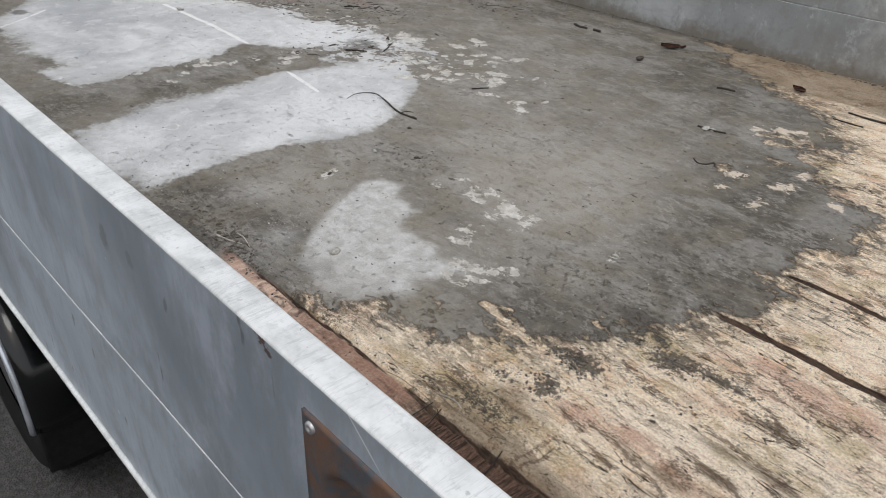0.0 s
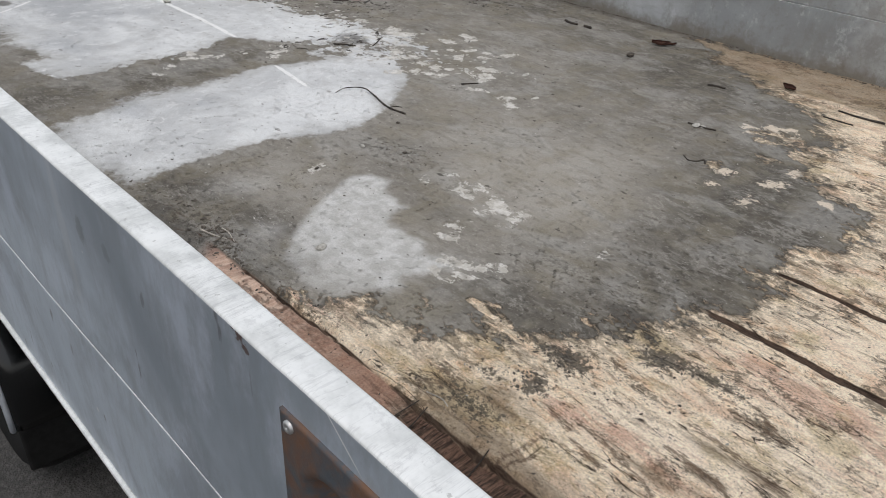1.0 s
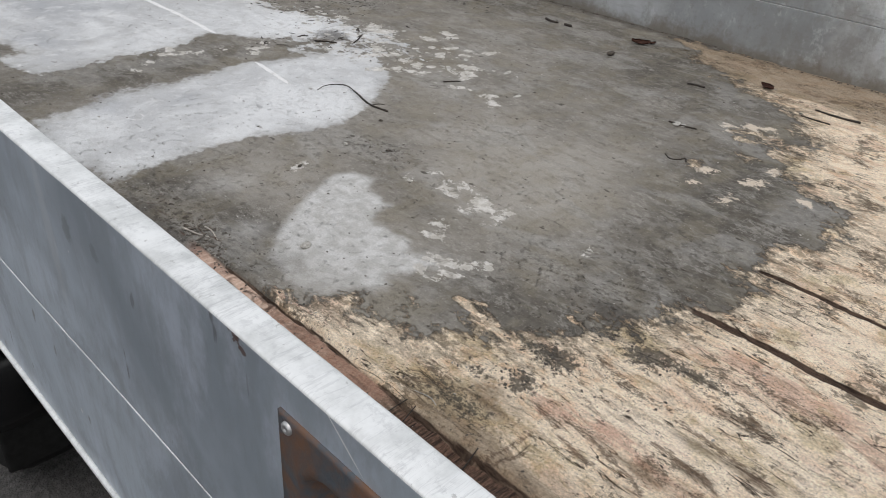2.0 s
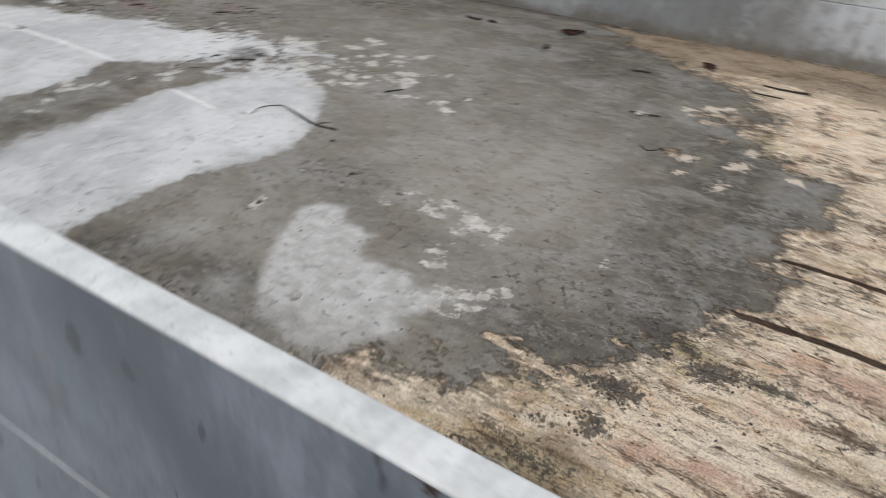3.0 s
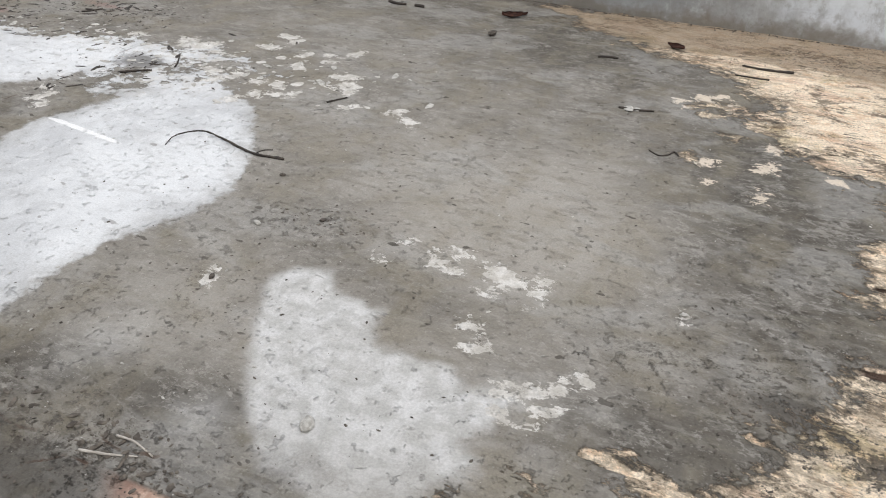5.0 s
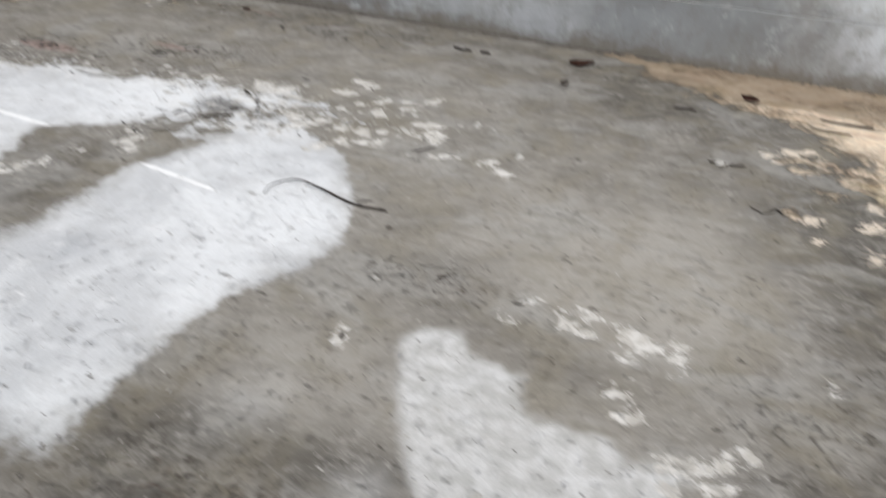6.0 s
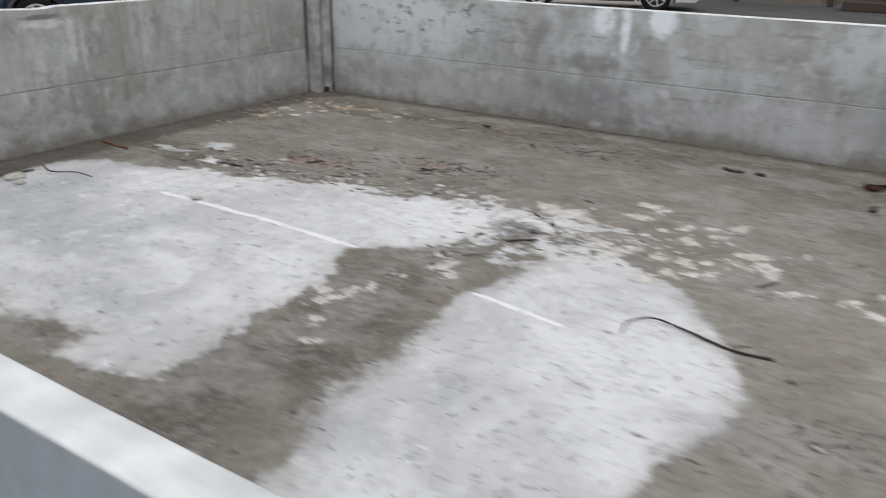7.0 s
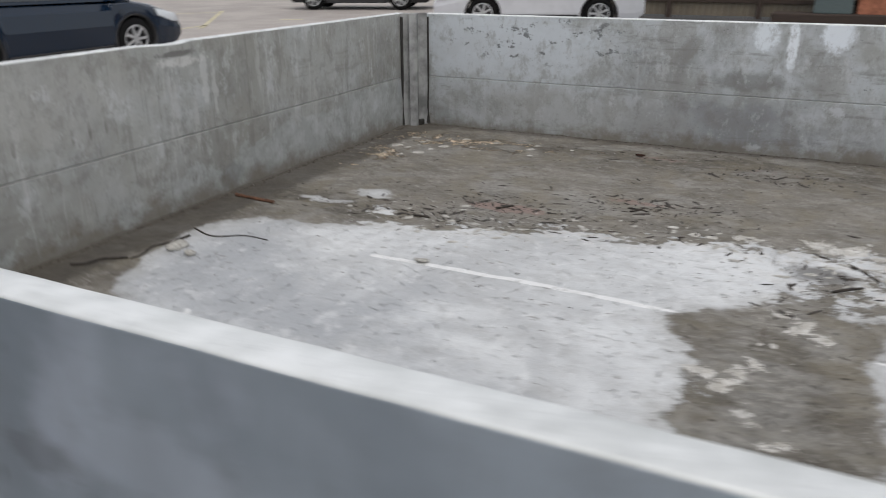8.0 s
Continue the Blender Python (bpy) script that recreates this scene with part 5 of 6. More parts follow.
for y0, y1, y_edge in ((0.128, 0.39, 0.132), (2.195, 2.455, 2.451)):
    guard = part("mudguard", mudguard(y0, y1), M_GUARD, truck, "glossy black plastic mudguard")
    part("edge_strip", guard_glint(y_edge), M_GLINT, guard, "bright metal edge strip", True)
    part("mudflap", boxed((WX + 0.452, y0 + 0.01, WZ - 0.01), (WX + 0.464, y1, WZ + 0.10), 0.005), M_RUBBER, guard, "black rubber mudflap")
part("chassis_rail", boxed((X_HEAD + 0.02, 0.79, -0.44), (X_TAIL - 0.1, 0.87, -0.245), 0.01), M_FRAME, truck, "black steel chassis rail")
part("chassis_rail", boxed((X_HEAD + 0.02, 1.71, -0.44), (X_TAIL - 0.1, 1.79, -0.245), 0.01), M_FRAME, truck)
bm = tube([(WX, 0.3, WZ), (WX, 2.3, WZ)], [0.045, 0.045], 12)
part("axle", bm, M_FRAME, truck)


# ---- parked cars ----
def car(name, label, paint, at, heading, length=4.0, width=1.72, base=2.48, r=0.31, tall=1.0, set_back=0.06):
    """A parked hatchback; local x to its nose, wheels on z = 0."""
    ob = thing(name, (0, 0, 0), label, "car")
    fx, rx = base / 2 - set_back, -base / 2 - set_back
    nose, rear = length / 2 - 0.02, -length / 2 + 0.02

    high = [(rear - 0.02, 0.55), (rear, 0.85), (rear + 0.12, 1.0), (-0.9, 0.99), (0.2, 0.97), (nose - 1.0, 0.95), (nose - 0.55, 0.86), (nose - 0.10, 0.70), (nose + 0.02, 0.52)]
    ra = r + 0.06

    def lower(x):
        z = 0.20
        for cx in (fx, rx):
            if abs(x - cx) < ra:
                z = max(z, r + math.sqrt(ra * ra - (x - cx) ** 2))
        return z

    def upper(x):
        for (xa, za), (xb, zb) in zip(high, high[1:]):
            if xa <= x <= xb:
                return za + (zb - za) * (x - xa) / (xb - xa)
        return 0.5

    def half(x, z):
        w = width / 2
        w *= 1 - 0.10 * max(0, (abs(x) - length * 0.36) / (length * 0.14)) ** 2
        return w * (1 - 0.05 * max(0, (z - 0.6) / 0.4) ** 2 - 0.05 * max(0, (0.45 - z) / 0.25))

    marks = {rear - 0.02, nose + 0.02} | {x for x, _ in high}
    for cx in (fx, rx):
        marks |= {cx + ra * math.cos(radians(d)) for d in range(0, 181, 10)}
    xs = sorted(marks | {rear + (nose - rear) * i / 24 for i in range(25)})
    bm = bmesh.new()
    rings = []
    for x in xs:
        zl, zh = min(lower(x), upper(x) - 0.02), upper(x)
        if x < rear + 0.03 or x > nose - 0.03:
            zl = max(zl, 0.30)
        sect = [(q, zl + (zh - zl) * f) for f, q in ((0, 0.99), (0.15, 1.0), (0.5, 1.0), (0.8, 0.985), (0.95, 0.93), (1.0, 0.84))]
        pts = [(q * half(x, z), z) for q, z in sect] + [(0, zh + 0.012)] + [(-q * half(x, z), z) for q, z in sect[::-1]]
        rings.append([bm.verts.new((x, y, z)) for y, z in pts])
    n = len(rings[0])
    for a, b in zip(rings, rings[1:]):
        for j in range(n):
            bm.faces.new((a[j], b[j], b[(j + 1) % n], a[(j + 1) % n]))
    bm.faces.new(rings[0])
    bm.faces.new(rings[-1])
    part("body", bm, paint, ob)
    # cabin
    bm = bmesh.new()
    base_l = [(nose - 0.95, 0.94), (nose - 1.75, 1.36), (nose - 2.2, 1.44), (rear + 0.9, 1.42), (rear + 0.35, 1.30), (rear + 0.08, 0.99)]
    lines = []
    for q in (1, 0.9, 0, -0.9, -1):
        lines.append([bm.verts.new((x, q * (width / 2 - 0.06 - 0.17 * (z - 0.95) / 0.5), z)) for x, z in base_l])
    for ra, rb in zip(lines, lines[1:]):
        for j in range(len(base_l) - 1):
            bm.faces.new((ra[j], rb[j], rb[j + 1], ra[j + 1]))
    bm.faces.new(lines[0])
    bm.faces.new(lines[-1])
    part("roof", bm, paint, ob)
    for s in (1, -1):
        def pane(name_, pts, lift=0.006):
            b2 = bmesh.new()
            a_ = [b2.verts.new((x, s * (width / 2 - 0.06 - 0.17 * (z - 0.95) / 0.5 + lift), z)) for x, z in pts]
            b_ = [b2.verts.new((v.co.x, v.co.y - s * 0.012, v.co.z)) for v in a_]
            b2.faces.new(a_)
            b2.faces.new(b_[::-1])
            for j in range(len(a_)):
                b2.faces.new((a_[j], b_[j], b_[(j + 1) % len(a_)], a_[(j + 1) % len(a_)]))
            return part(name_, b2, M_GLASS, ob)
        pane("window", [(nose - 1.30, 1.0), (nose - 1.78, 1.30), (nose - 2.1, 1.36), (nose - 2.1, 1.0)])
        pane("window", [(nose - 2.17, 1.0), (nose - 2.17, 1.36), (rear + 0.92, 1.35), (rear + 0.55, 1.03)])
        b2 = bmesh.new()
        box(b2, (nose - 1.35, s * (width / 2 + 0.07) - 0.08, 0.93), (nose - 1.22, s * (width / 2 + 0.07) + 0.08, 1.06), 0.03)
        part("mirror", b2, paint, ob)
        b2 = bmesh.new()
        vs = [(nose - 0.03, 0.56), (nose - 0.13, 0.69), (nose - 0.58, 0.80), (nose - 0.52, 0.68), (nose - 0.20, 0.56)]
        a_ = [b2.verts.new((x, s * (half(x, z) + 0.008), z)) for x, z in vs]
        b_ = [b2.verts.new((v.co.x - 0.02, v.co.y - s * 0.12, v.co.z)) for v in a_]
        b2.faces.new(a_)
        for j in range(5):
            b2.faces.new((a_[j], b_[j], b_[(j + 1) % 5], a_[(j + 1) % 5]))
        part("headlight", b2, M_LAMP, ob, "clear headlight")
        part("rear_light", boxed((rear - 0.03, s * 0.66 - 0.09, 0.68), (rear + 0.12, s * 0.66 + 0.09, 0.92), 0.02), M_REDLAMP, ob)
        part("sill", boxed((rx + r + 0.1, s * (width / 2 - 0.045) - 0.025, 0.19), (fx - r - 0.1, s * (width / 2 - 0.045) + 0.025, 0.29), 0.012), M_TRIM, ob)
        for cx in (fx, rx):
            arch_bm = lathe([(r + 0.06, -0.02), (r + 0.075, 0.0), (r + 0.06, 0.02), (r + 0.03, 0.02), (r + 0.03, -0.12), (r + 0.06, -0.02)] if s > 0 else [(r + 0.06, 0.02), (r + 0.075, 0.0), (r + 0.06, -0.02), (r + 0.03, -0.02), (r + 0.03, 0.12), (r + 0.06, 0.02)], (cx, s * (width / 2 - 0.035), r), 36)
            for v in [v for v in arch_bm.verts if v.co.z < 0.2]:
                v.co.z = 0.2
            part("wheel_arch", arch_bm, M_TRIM, ob, "", True)
            y = s * (width / 2 - 0.12)
            w = 0.19
            tyre = part("wheel", lathe([(r * 0.66, -w / 2), (r * 0.92, -w / 2), (r, -w * 0.3), (r, w * 0.3), (r * 0.92, w / 2), (r * 0.66, w / 2), (r * 0.66, -w / 2)], (cx, y, r), 32), M_RUBBER, ob, "black tyre", True)
            rim = bmesh.new()
            disc = lathe([(r * 0.66, s * w * 0.46), (r * 0.60, s * w * 0.40), (r * 0.60, s * w * 0.10), (0.001, s * w * 0.10)], (cx, y, r), 32)
            part("hub", disc, M_FRAME, tyre)
            for kx in range(7):
                a = 2 * math.pi * kx / 7
                m = Matrix.Translation((cx, y + s * w * 0.38, r)) @ Matrix.Rotation(a, 4, "Y") @ Matrix.Translation((r * 0.33, 0, 0))
                vs = bmesh.ops.create_cube(rim, size=1.0, matrix=m @ Matrix.Diagonal((r * 0.62, 0.03, r * 0.12, 1)))
            ring = lathe([(r * 0.68, s * w * 0.47), (r * 0.58, s * w * 0.47), (r * 0.58, s * w * 0.36)], (cx, y, r), 32)
            me_tmp = bpy.data.meshes.new("tmp")
            ring.to_mesh(me_tmp)
            ring.free()
            rim.from_mesh(me_tmp)
            part("rim", rim, M_RIM, tyre, "silver spoked rim")
    b2 = bmesh.new()
    vs = [(nose - 1.0, 0.96, 0.66), (nose - 1.72, 1.34, 0.56)]
    q = [b2.verts.new(p) for p in ((vs[0][0] + 0.02, 0.62, 0.975), (vs[0][0] + 0.02, -0.62, 0.975), (vs[1][0] + 0.02, -0.55, 1.365), (vs[1][0] + 0.02, 0.55, 1.365))]
    q2 = [b2.verts.new((v.co.x - 0.01, v.co.y, v.co.z - 0.012)) for v in q]
    b2.faces.new(q)
    b2.faces.new(q2[::-1])
    for j in range(4):
        b2.faces.new((q[j], q2[j], q2[(j + 1) % 4], q[(j + 1) % 4]))
    part("windscreen", b2, M_GLASS, ob)
    part("bumper", boxed((nose - 0.10, -width / 2 + 0.16, 0.26), (nose + 0.035, width / 2 - 0.16, 0.42), 0.03), M_TRIM, ob)
    part("grille", boxed((nose - 0.06, -0.42, 0.48), (nose + 0.032, 0.42, 0.57), 0.015), M_TRIM, ob)
    ob.matrix_basis = pose(*at, 0, 0, heading) @ Matrix.Diagonal((1, 1, tall, 1))
    return ob


car("parked_car", "dark navy hatchback with silver spoked wheels parked on asphalt", M_NAVY, (-11.72, 7.20, GROUND), 91.8, 4.1, 1.72, 2.52, 0.34, 0.88, 0.2)
car("parked_car", "silver-white estate car parked before a timber fence", M_WHITE, (-7.63, 16.17, GROUND), 199.4, 4.25, 1.72, 2.34)
car("parked_car", "black car parked at the far side of the car park", M_BLACKCAR, (-14.4, 20.2, GROUND), 20, 4.1, 1.75, 2.5)

# bay lines
for x0, y0, x1, y1, w in ((-13.9, 12.8, -17.5, 17.6, 0.12), (-14.15, 12.2, -14.35, 13.5, 0.12), (-17.95, 16.1, -17.1, 17.0, 0.14), (-13.9, 15.5, -13.4, 15.75, 0.25)):
    d = Vector((y1 - y0, x0 - x1)).normalized() * w / 2
    flat_patch("road_marking", [(x0 - d.x, y0 - d.y), (x1 - d.x, y1 - d.y), (x1 + d.x, y1 + d.y), (x0 + d.x, y0 + d.y)], GROUND + 0.008, M_PAINT, "worn cream parking bay line", "road marking")

# ---- fence behind ----
fence = thing("timber_fence", (-2, 20, GROUND), "dark brown weathered timber fence with upright posts", "fence")
FX0, FX1, FY = -9.5, 9.0, 20.0
post_x = [-9.70 + 2.05 * i for i in range(9)]
for x in post_x:
    part("post", boxed((x - 0.06, FY - 0.10, GROUND), (x + 0.06, FY, GROUND + 1.9), 0.01), M_POST, fence)
board = mesh_of(boxed((-0.07, -0.011, 0), (0.07, 0.011, 1.75), 0.003), "board", M_FENCE)
x = FX0
while x < FX1:
    ob = new("board", board)
    ob.parent = fence
    ob.location = Vector((x, FY + 0.02 + 0.006 * random.random(), GROUND + 0.05)) - fence.location
    x += 0.145
for z in (0.35, 1.35):
    part("rail", boxed((FX0, FY - 0.05, GROUND + z), (FX1, FY + 0.005, GROUND + z + 0.09), 0.006), M_POST, fence)

bm = boxed((-3.2, 18.95, GROUND), (6.0, 19.75, GROUND + 0.20), 0.02)
tagged(new("sleeper_wall", mesh_of(bm, "sleeper_wall", M_POST)), "low dark timber sleeper wall before the fence", "wall", "", "structure")
cabinet = thing("utility_cabinet", (-2.0, 19.4, GROUND + 0.20), "teal-grey metal cabinet with a white strip beside the fence", "cabinet")
part("body", boxed((-2.38, 19.2, GROUND + 0.20), (-1.62, 19.6, GROUND + 1.3), 0.02), M_TEAL, cabinet)
part("strip", boxed((-1.98, 19.185, GROUND + 0.55), (-1.86, 19.2, GROUND + 1.2), 0.004), M_PALE, cabinet, "white strip")
pier = thing("brick_pier", (-1.0, 19.4, GROUND + 0.20), "orange brick pier beside the fence", "pier")
part("shaft", boxed((-1.52, 19.2, GROUND + 0.20), (-0.5, 19.7, GROUND + 1.5), 0.01), M_BRICK, pier)


# ---- litter on the deck ----
def deck_z(x, y):
    z, _ = deck_fields(np.array([x]), np.array([y]))
    return float(z[0])


def twig(ctrl, r0, r1, label, mat=M_TWIG, lift=(), name="twig", per=6, knots=0.35):
    """A bent twig through plan points, lying on the deck."""
    r0, r1 = 0.7 * r0, 0.7 * r1
    pts = []
    for i, (x, y) in enumerate(ctrl):
        x, y = on_deck(x, y)
        up = lift[i] if i < len(lift) else 0.0
        pts.append((x, y, deck_z(x, y) + max(r0, r1) * 0.8 + up))
    line = curve_points(pts, per)
    n = len(line) - 1
    bm = tube(line, [r0 + (r1 - r0) * i / n for i in range(n + 1)], 7, knots)
    ob = new(name, mesh_of(bm, name, mat, True))
    c = Vector(pts[len(pts) // 2])
    ob.data.transform(Matrix.Translation(-c))
    ob.location = c
    return tagged(ob, label, name, "litter on the deck")


twig([(-1.462, 1.090), (-1.466, 1.125), (-1.435, 1.160), (-1.376, 1.150), (-1.306, 1.130), (-1.242, 1.135)], 0.0012, 0.0036, "long curved dark bare twig with a forked thick end", lift=(0.0, 0.004, 0.005, 0.003, 0.001, 0.0), knots=0.8)
twig([(-1.30, 1.131), (-1.296, 1.150), (-1.280, 1.158)], 0.002, 0.0012, "short dark side twig lying on pale bloom")
twig([(-1.792, 1.336), (-1.768, 1.357), (-1.742, 1.379)], 0.004, 0.003, "short dark broken twig on pale bloom")
twig([(-1.716, 1.424), (-1.728, 1.447), (-1.758, 1.492)], 0.003, 0.002, "thin kinked dark twig on pale bloom")
twig([(-1.312, 1.400), (-1.300, 1.420), (-1.288, 1.442)], 0.003, 0.002, "short dark twig on dried mud")
twig([(-0.884, 1.950), (-0.862, 1.960), (-0.838, 1.965)], 0.004, 0.004, "short blunt dark stick on dried mud")
twig([(-0.770, 1.652), (-0.738, 1.656), (-0.700, 1.663)], 0.0035, 0.0025, "dark stick lying on a pale paint chip")
twig([(-0.674, 1.471), (-0.655, 1.458), (-0.640, 1.470), (-0.632, 1.486), (-0.622, 1.472)], 0.0018, 0.0024, "thin dark hooked twig on dried mud")
twig([(-0.562, 2.054), (-0.505, 2.060), (-0.448, 2.066)], 0.003, 0.005, "long dark splinter stick on bare plywood")
twig([(-0.572, 1.985), (-0.535, 1.986), (-0.497, 1.987)], 0.0025, 0.003, "dark thin stick on bare plywood")
twig([(-1.545, 2.150), (-1.515, 2.143), (-1.490, 2.150)], 0.006, 0.005, "dark rotten stick beside the far dropside")
twig([(-1.462, 2.148), (-1.435, 2.152)], 0.007, 0.006, "dark rotten stick stub beside the far dropside")
twig([(-3.062, 1.128), (-2.99, 1.105), (-2.93, 1.135), (-2.866, 1.133)], 0.0026, 0.0014, "long dark twig lying near the headboard")
twig([(-3.038, 1.087), (-3.045, 1.04), (-3.06, 1.0), (-3.048, 0.96), (-3.054, 0.934)], 0.004, 0.0025, "dark crooked stick lying along the headboard")
twig([(-3.132, 0.857), (-3.11, 0.875), (-3.10, 0.905), (-3.06, 0.934)], 0.0042, 0.003, "dark stick lying along the headboard")
twig([(-3.140, 1.366), (-3.08, 1.362), (-3.016, 1.356)], 0.006, 0.006, "orange-brown wood splinter near the headboard", M_SPLINTER, name="splinter")
twig([(-2.66, 1.409), (-2.64, 1.413), (-2.62, 1.411)], 0.004, 0.003, "short dark twig near the headboard")
twig([(-2.51, 1.545), (-2.49, 1.562), (-2.478, 1.58)], 0.003, 0.004, "dark stick on red-stained boards")
twig([(-2.215, 1.650), (-2.20, 1.672), (-2.19, 1.70)], 0.003, 0.003, "pale-ended dark stick on dried mud")
twig([(-2.225, 1.675), (-2.20, 1.678), (-2.175, 1.665)], 0.003, 0.002, "dark bent stick on dried mud")
twig([(-0.49, 0.505), (-0.468, 0.512), (-0.452, 0.508)], 0.0012, 0.001, "pale straw curl on broken plywood", M_CHIP, name="straw")


def dead_leaf(x, y, size, turn, label):
    x, y = on_deck(x, y)
    bm = bmesh.new()
    nx, ny = 10, 6
    grid = {}
    for i in range(nx + 1):
        for j in range(ny + 1):
            u, v = i / nx * 2 - 1, j / ny * 2 - 1
            w = 0.55 * (1 - abs(u) ** 1.7) + 0.02
            grid[i, j] = bm.verts.new((u * size, v * w * size, size * (0.30 * v * v + 0.20 * u * u + 0.10 * noise.noise((u * 2, v * 2, x)))))
    for i in range(nx):
        for j in range(ny):
            bm.faces.new((grid[i, j], grid[i + 1, j], grid[i + 1, j + 1], grid[i, j + 1])).smooth = True
    bmesh.ops.solidify(bm, geom=bm.faces[:], thickness=0.0012)
    ob = new("dead_leaf", mesh_of(bm, "dead_leaf", M_LEAF))
    ob.matrix_basis = pose(x, y, deck_z(x, y) + 0.002, 8, 0, turn)
    return tagged(ob, label, "leaf", "litter on the deck")


dead_leaf(-1.180, 2.180, 0.030, 30, "curled dark red-brown dead leaf beside the far dropside")
dead_leaf(-1.155, 2.212, 0.014, 70, "small curled brown leaf beside the far dropside")
dead_leaf(-0.726, 2.122, 0.024, -20, "curled brown dead leaf on bare plywood")
dead_leaf(-2.30, 2.19, 0.014, 10, "flat brown dead leaf on damp mud")


def pebble_bm(size, seed, flat=0.5):
    bm = bmesh.new()
    bmesh.ops.create_icosphere(bm, subdivisions=2, radius=1.0)
    for v in bm.verts:
        n = 1 + 0.35 * noise.noise(v.co * 1.3 + Vector((seed * 7.3, seed * 1.7, 0)))
        v.co = Vector((v.co.x * n * 1.25, v.co.y * n * 0.85, v.co.z * n * flat)) * size
    return bm


def pebble(x, y, size, label, mat=M_CHIP, seed=1, flat=0.45, name="stone_chip"):
    x, y = on_deck(x, y)
    ob = new(name, mesh_of(pebble_bm(size, seed, flat), name, mat, True))
    ob.matrix_basis = pose(x, y, deck_z(x, y) + size * flat * 0.9, 12, 0, seed * 50)
    return tagged(ob, label, "stone chip", "litter on the deck")


pebble(-0.872, 0.612, 0.0095, "flat pale stone chip on pale bloom", seed=2, flat=0.28)
pebble(-1.157, 0.934, 0.006, "small pale chip on dark mud", seed=3)
pebble(-0.541, 0.982, 0.005, "small white chip on dark mud", seed=4)
pebble(-1.170, 1.992, 0.011, "round brown pebble on dried mud", M_CRUMB, 5, 0.7)
pebble(-0.750, 1.655, 0.012, "flat white chip beside a dark stick", seed=6, flat=0.2)
pebble(-0.735, 1.660, 0.008, "flat white chip beside a dark stick", seed=7, flat=0.2)
pebble(-1.212, 1.085, 0.0042, "small dark soil crumb on dried mud", M_CRUMB, 8, 0.6, "soil_crumb")
pebble(-3.01, 1.02, 0.020, "pale lump of dried mortar by the headboard", seed=9, flat=0.35)
pebble(-2.96, 1.00, 0.014, "pale lump of dried mortar by the headboard", seed=10, flat=0.35)
pebble(-2.517, 1.161, 0.012, "pale lump of dried mortar on bloom", seed=11, flat=0.4)
pebble(-1.075, 0.985, 0.005, "dark soil crumb on dried mud", M_CRUMB, 12, 0.5, "soil_crumb")
pebble(-1.13, 0.79, 0.005, "dark soil crumb on dried mud", M_CRUMB, 13, 0.5, "soil_crumb")


def scatter(name, count, area, sizes, mat, label, seed, flat=0.5, long=0.8):
    """Many small crumbs in one mesh."""
    rng = random.Random(seed)
    bm = bmesh.new()
    bmesh.ops.create_icosphere(bm, subdivisions=1, radius=1.0)
    base = np.array([v.co[:] for v in bm.verts])
    tri = np.array([[v.index for v in f.verts] for f in bm.faces])
    bm.free()
    xs, ys, ss = [], [], []
    while len(xs) < count:
        cx, cy, rx, ry = area[rng.randrange(len(area))]
        xs.append(min(max(rng.gauss(cx, rx), X_HEAD + 0.02), X_TAIL - 0.05))
        ys.append(min(max(rng.gauss(cy, ry), Y_NEAR + 0.02), Y_FAR - 0.015))
        ss.append(sizes[0] + (sizes[1] - sizes[0]) * rng.random() ** 3)
    z, _ = deck_fields(np.array(xs), np.array(ys))
    verts, faces = [], []
    for i in range(count):
        a = rng.random() * 6.28
        k = base * (1 + 0.5 * (np.array([[rng.random()] for _ in base]) - 0.5))
        k = k * np.array([1 + long * rng.random(), 0.8, flat * (0.5 + 0.6 * rng.random())]) * ss[i]
        c, s_ = math.cos(a), math.sin(a)
        k = np.stack([k[:, 0] * c - k[:, 1] * s_ + xs[i], k[:, 0] * s_ + k[:, 1] * c + ys[i], k[:, 2] + z[i] + ss[i] * flat * 0.4], 1)
        faces.append(tri + len(base) * i)
        verts.append(k)
    me = bpy.data.meshes.new(name)
    me.from_pydata(np.concatenate(verts).tolist(), [], np.concatenate(faces).tolist())
    me.materials.append(mat)
    return tagged(new(name, me), label, "crumbs", "", "stuff")


ALL = [(-0.9, 1.2, 0.5, 0.5), (-1.9, 1.4, 0.7, 0.5), (-0.3, 1.0, 0.3, 0.5), (-2.4, 1.6, 0.5, 0.4), (-1.1, 0.6, 0.25, 0.15)]
scatter("soil_crumbs", 1500, ALL, (0.0005, 0.0024), M_CRUMB, "fine dark soil crumbs scattered over the deck", 5)
scatter("pale_grit", 700, ALL, (0.0006, 0.0024), M_CHIP, "fine pale grit scattered over the deck", 6)
scatter("foot_dirt", 2600, [(-1.6, Y_FAR - 0.01, 0.9, 0.012), (X_HEAD + 0.015, 1.4, 0.012, 0.6)], (0.0008, 0.0042), M_CRUMB, "dark dirt gathered along the foot of the panels", 7)
scatter("torn_edge_crumbs", 350, [(-1.05, 0.45, 0.13, 0.05), (-0.8, 0.48, 0.25, 0.02), (-0.4, 0.75, 0.08, 0.08)], (0.0006, 0.0028), M_CRUMB, "dark crumbs and bark bits along the torn plywood edge", 8, 0.4)

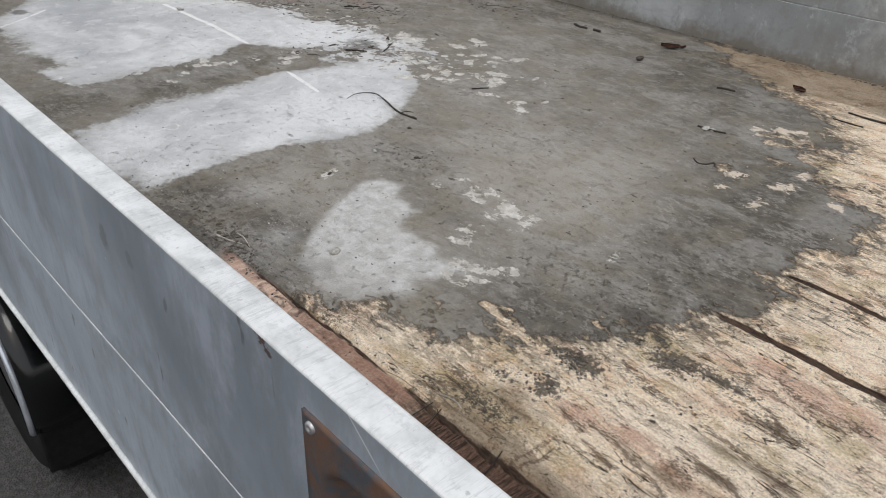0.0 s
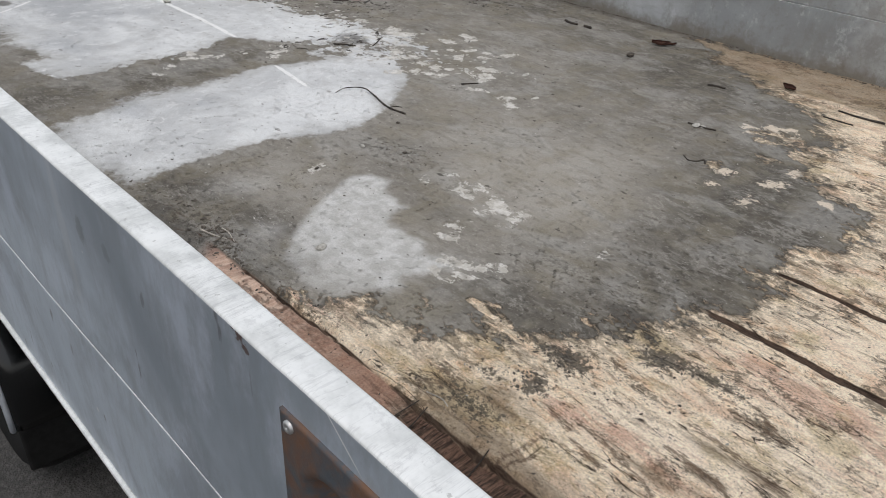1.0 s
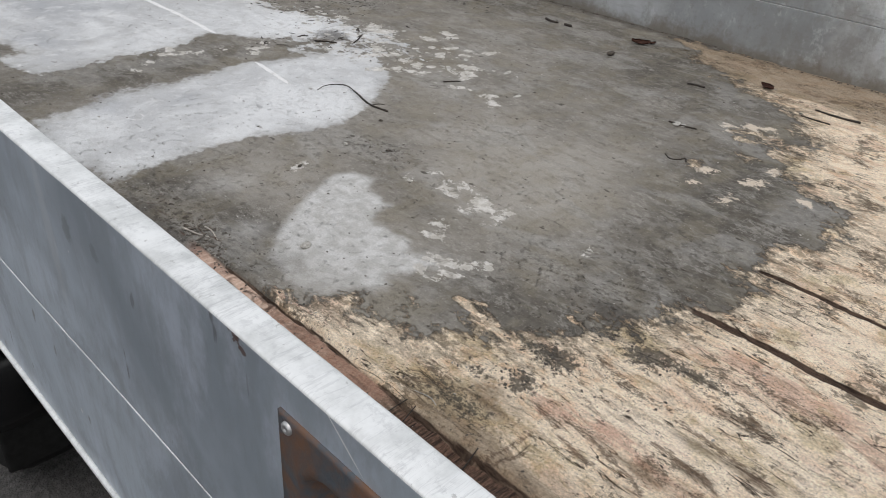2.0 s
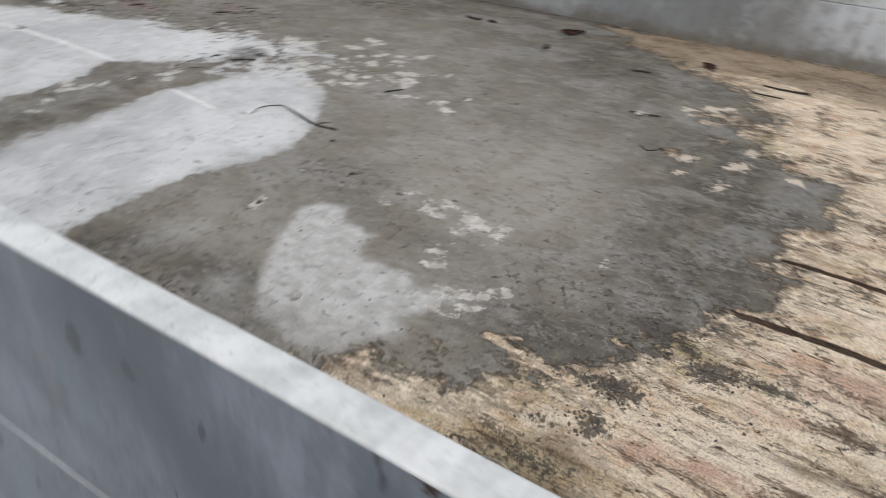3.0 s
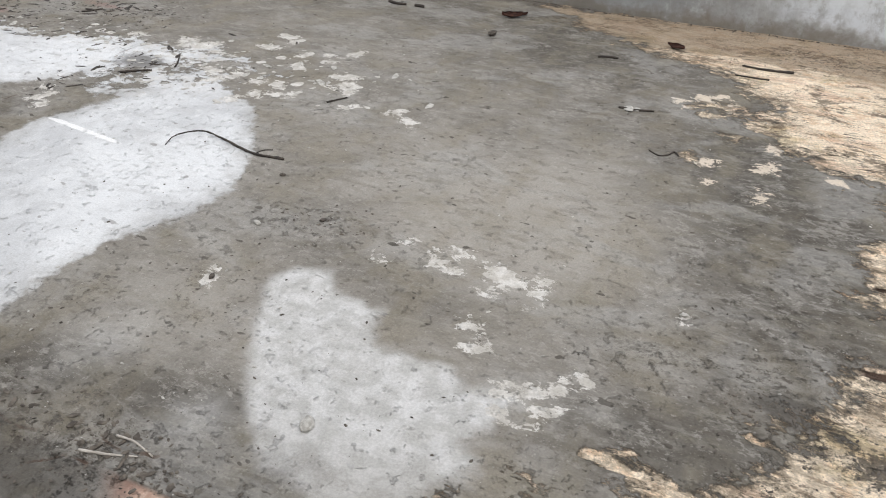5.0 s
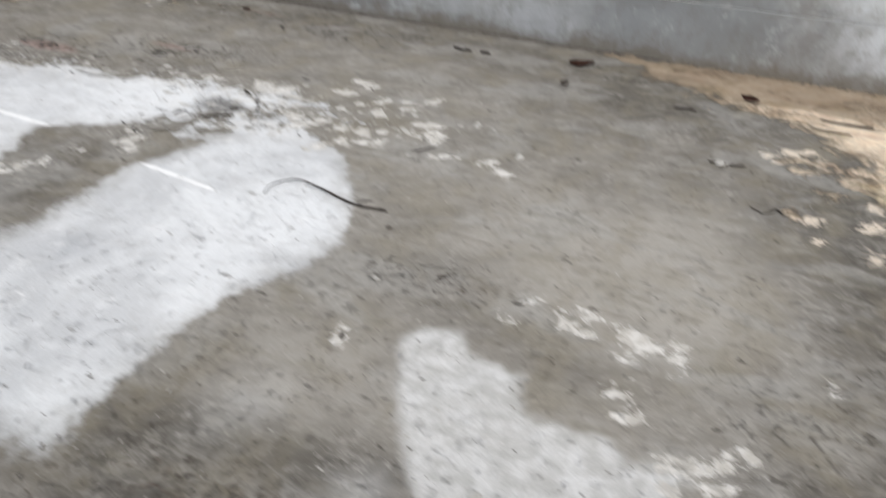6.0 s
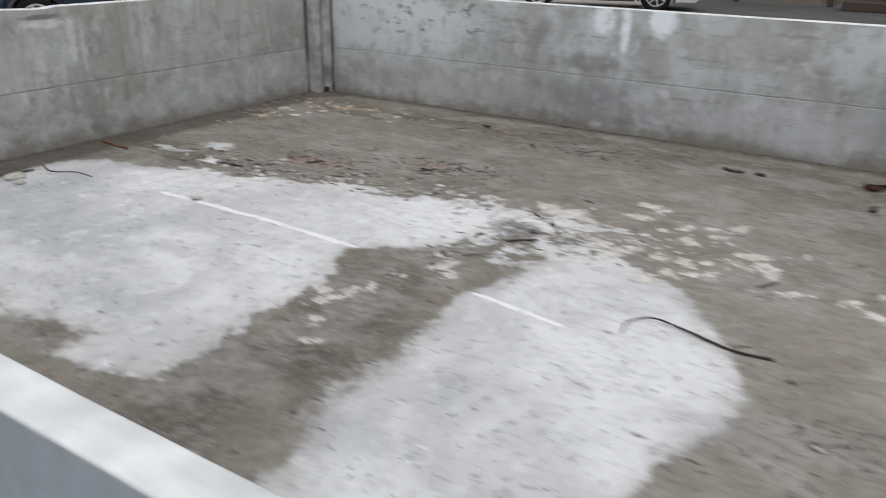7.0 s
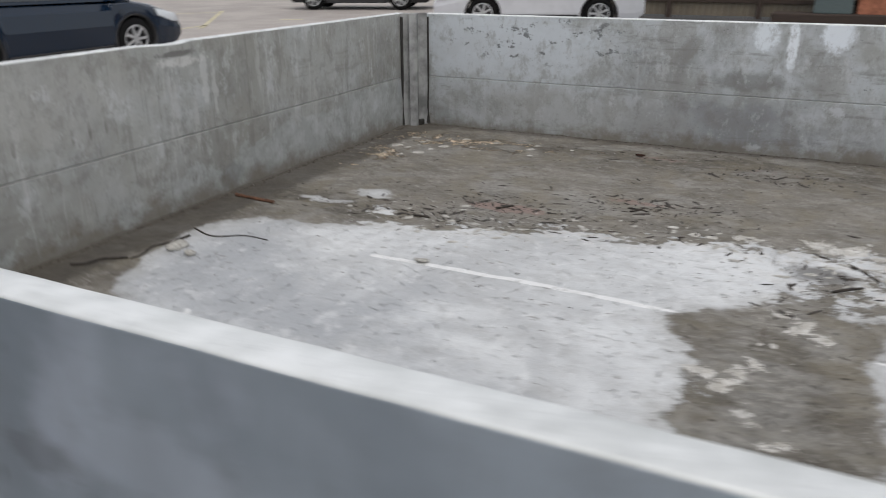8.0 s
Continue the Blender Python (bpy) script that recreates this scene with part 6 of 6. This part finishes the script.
scatter("bark_bits", 640, [(-2.4, 1.55, 0.25, 0.06), (-2.2, 1.75, 0.35, 0.2), (-2.5, 1.56, 0.12, 0.05), (-2.2, 1.66, 0.12, 0.04), (-2.75, 1.45, 0.2, 0.06), (-2.2, 2.2, 0.3, 0.08)], (0.0010, 0.0042), M_TWIG, "dark bark bits and leaf crumbs lying on the mud", 9, 0.3, 4.5)

scatter("mud_clods", 900, [(-1.13, 0.50, 0.07, 0.03), (-1.07, 0.985, 0.05, 0.03), (-0.41, 0.858, 0.03, 0.015), (-0.40, 0.707, 0.025, 0.014), (-0.40, 0.627, 0.012, 0.014), (-0.32, 0.809, 0.025, 0.015), (-1.12, 0.43, 0.10, 0.045), (-1.0, 0.49, 0.10, 0.02), (-1.25, 0.36, 0.08, 0.05)], (0.0006, 0.0028), M_LUMP, "clods and crumbs of dark dried mud on the deck", 10, 0.45, 1.0)

twig([(-1.06, 0.486), (-1.03, 0.494), (-1.0, 0.503)], 0.0028, 0.0012, "pale torn veneer splinter among mud clods", M_SHARD, name="splinter")
twig([(-1.04, 0.517), (-1.015, 0.516), (-0.99, 0.512)], 0.0022, 0.0012, "pale torn veneer splinter among mud clods", M_SHARD, name="splinter")

scatter("leaf_litter", 260, [(-2.50, 1.57, 0.09, 0.03), (-2.20, 1.74, 0.10, 0.03), (-2.62, 1.44, 0.12, 0.03), (-1.95, 2.10, 0.10, 0.03)], (0.002, 0.008), M_TWIG, "dark scraps of dead leaf and bark in drifts on the deck", 12, 0.18, 3.0)

scatter("film_flakes", 320, [(-2.45, 1.45, 0.22, 0.05), (-2.0, 1.52, 0.25, 0.05), (-1.78, 1.42, 0.08, 0.07), (-1.55, 1.48, 0.14, 0.09), (-2.6, 1.38, 0.12, 0.04)], (0.002, 0.011), M_CHIP, "small lifted flakes of pale dried film on the deck", 13, 0.16, 1.2)
scatter("dark_scraps", 170, [(-1.80, 1.40, 0.05, 0.05), (-2.35, 1.46, 0.25, 0.04), (-2.68, 1.40, 0.08, 0.03), (-1.88, 1.22, 0.03, 0.06), (-2.1, 1.50, 0.2, 0.03)], (0.0012, 0.0055), M_TWIG, "dark scraps of bark lying along the edge of the pale film", 14, 0.3, 3.5)
scatter("mud_lumps", 70, [(-1.08, 0.505, 0.04, 0.012), (-1.14, 0.515, 0.03, 0.012), (-1.0, 0.49, 0.05, 0.008), (-1.03, 0.52, 0.03, 0.008), (-0.95, 0.485, 0.04, 0.006)], (0.001, 0.0052), M_LUMP, "dark brown lumps of mud along the torn plywood edge", 15, 0.45, 1.4)

# splinters of broken ply at the torn edge
rng = random.Random(3)
for i in range(14):
    x = -0.50 + 0.20 * rng.random()
    y0 = 0.25 + 0.17 * rng.random()
    ln = 0.03 + 0.06 * rng.random()
    twig([(x, y0), (x + 0.01 * (rng.random() - 0.5), y0 + ln / 2), (x + 0.016 * (rng.random() - 0.5), y0 + ln)], 0.0022, 0.0010, "thin brown splinter of broken plywood", M_SPLINTER if i % 3 == 0 else M_TWIG, name="splinter", per=2)

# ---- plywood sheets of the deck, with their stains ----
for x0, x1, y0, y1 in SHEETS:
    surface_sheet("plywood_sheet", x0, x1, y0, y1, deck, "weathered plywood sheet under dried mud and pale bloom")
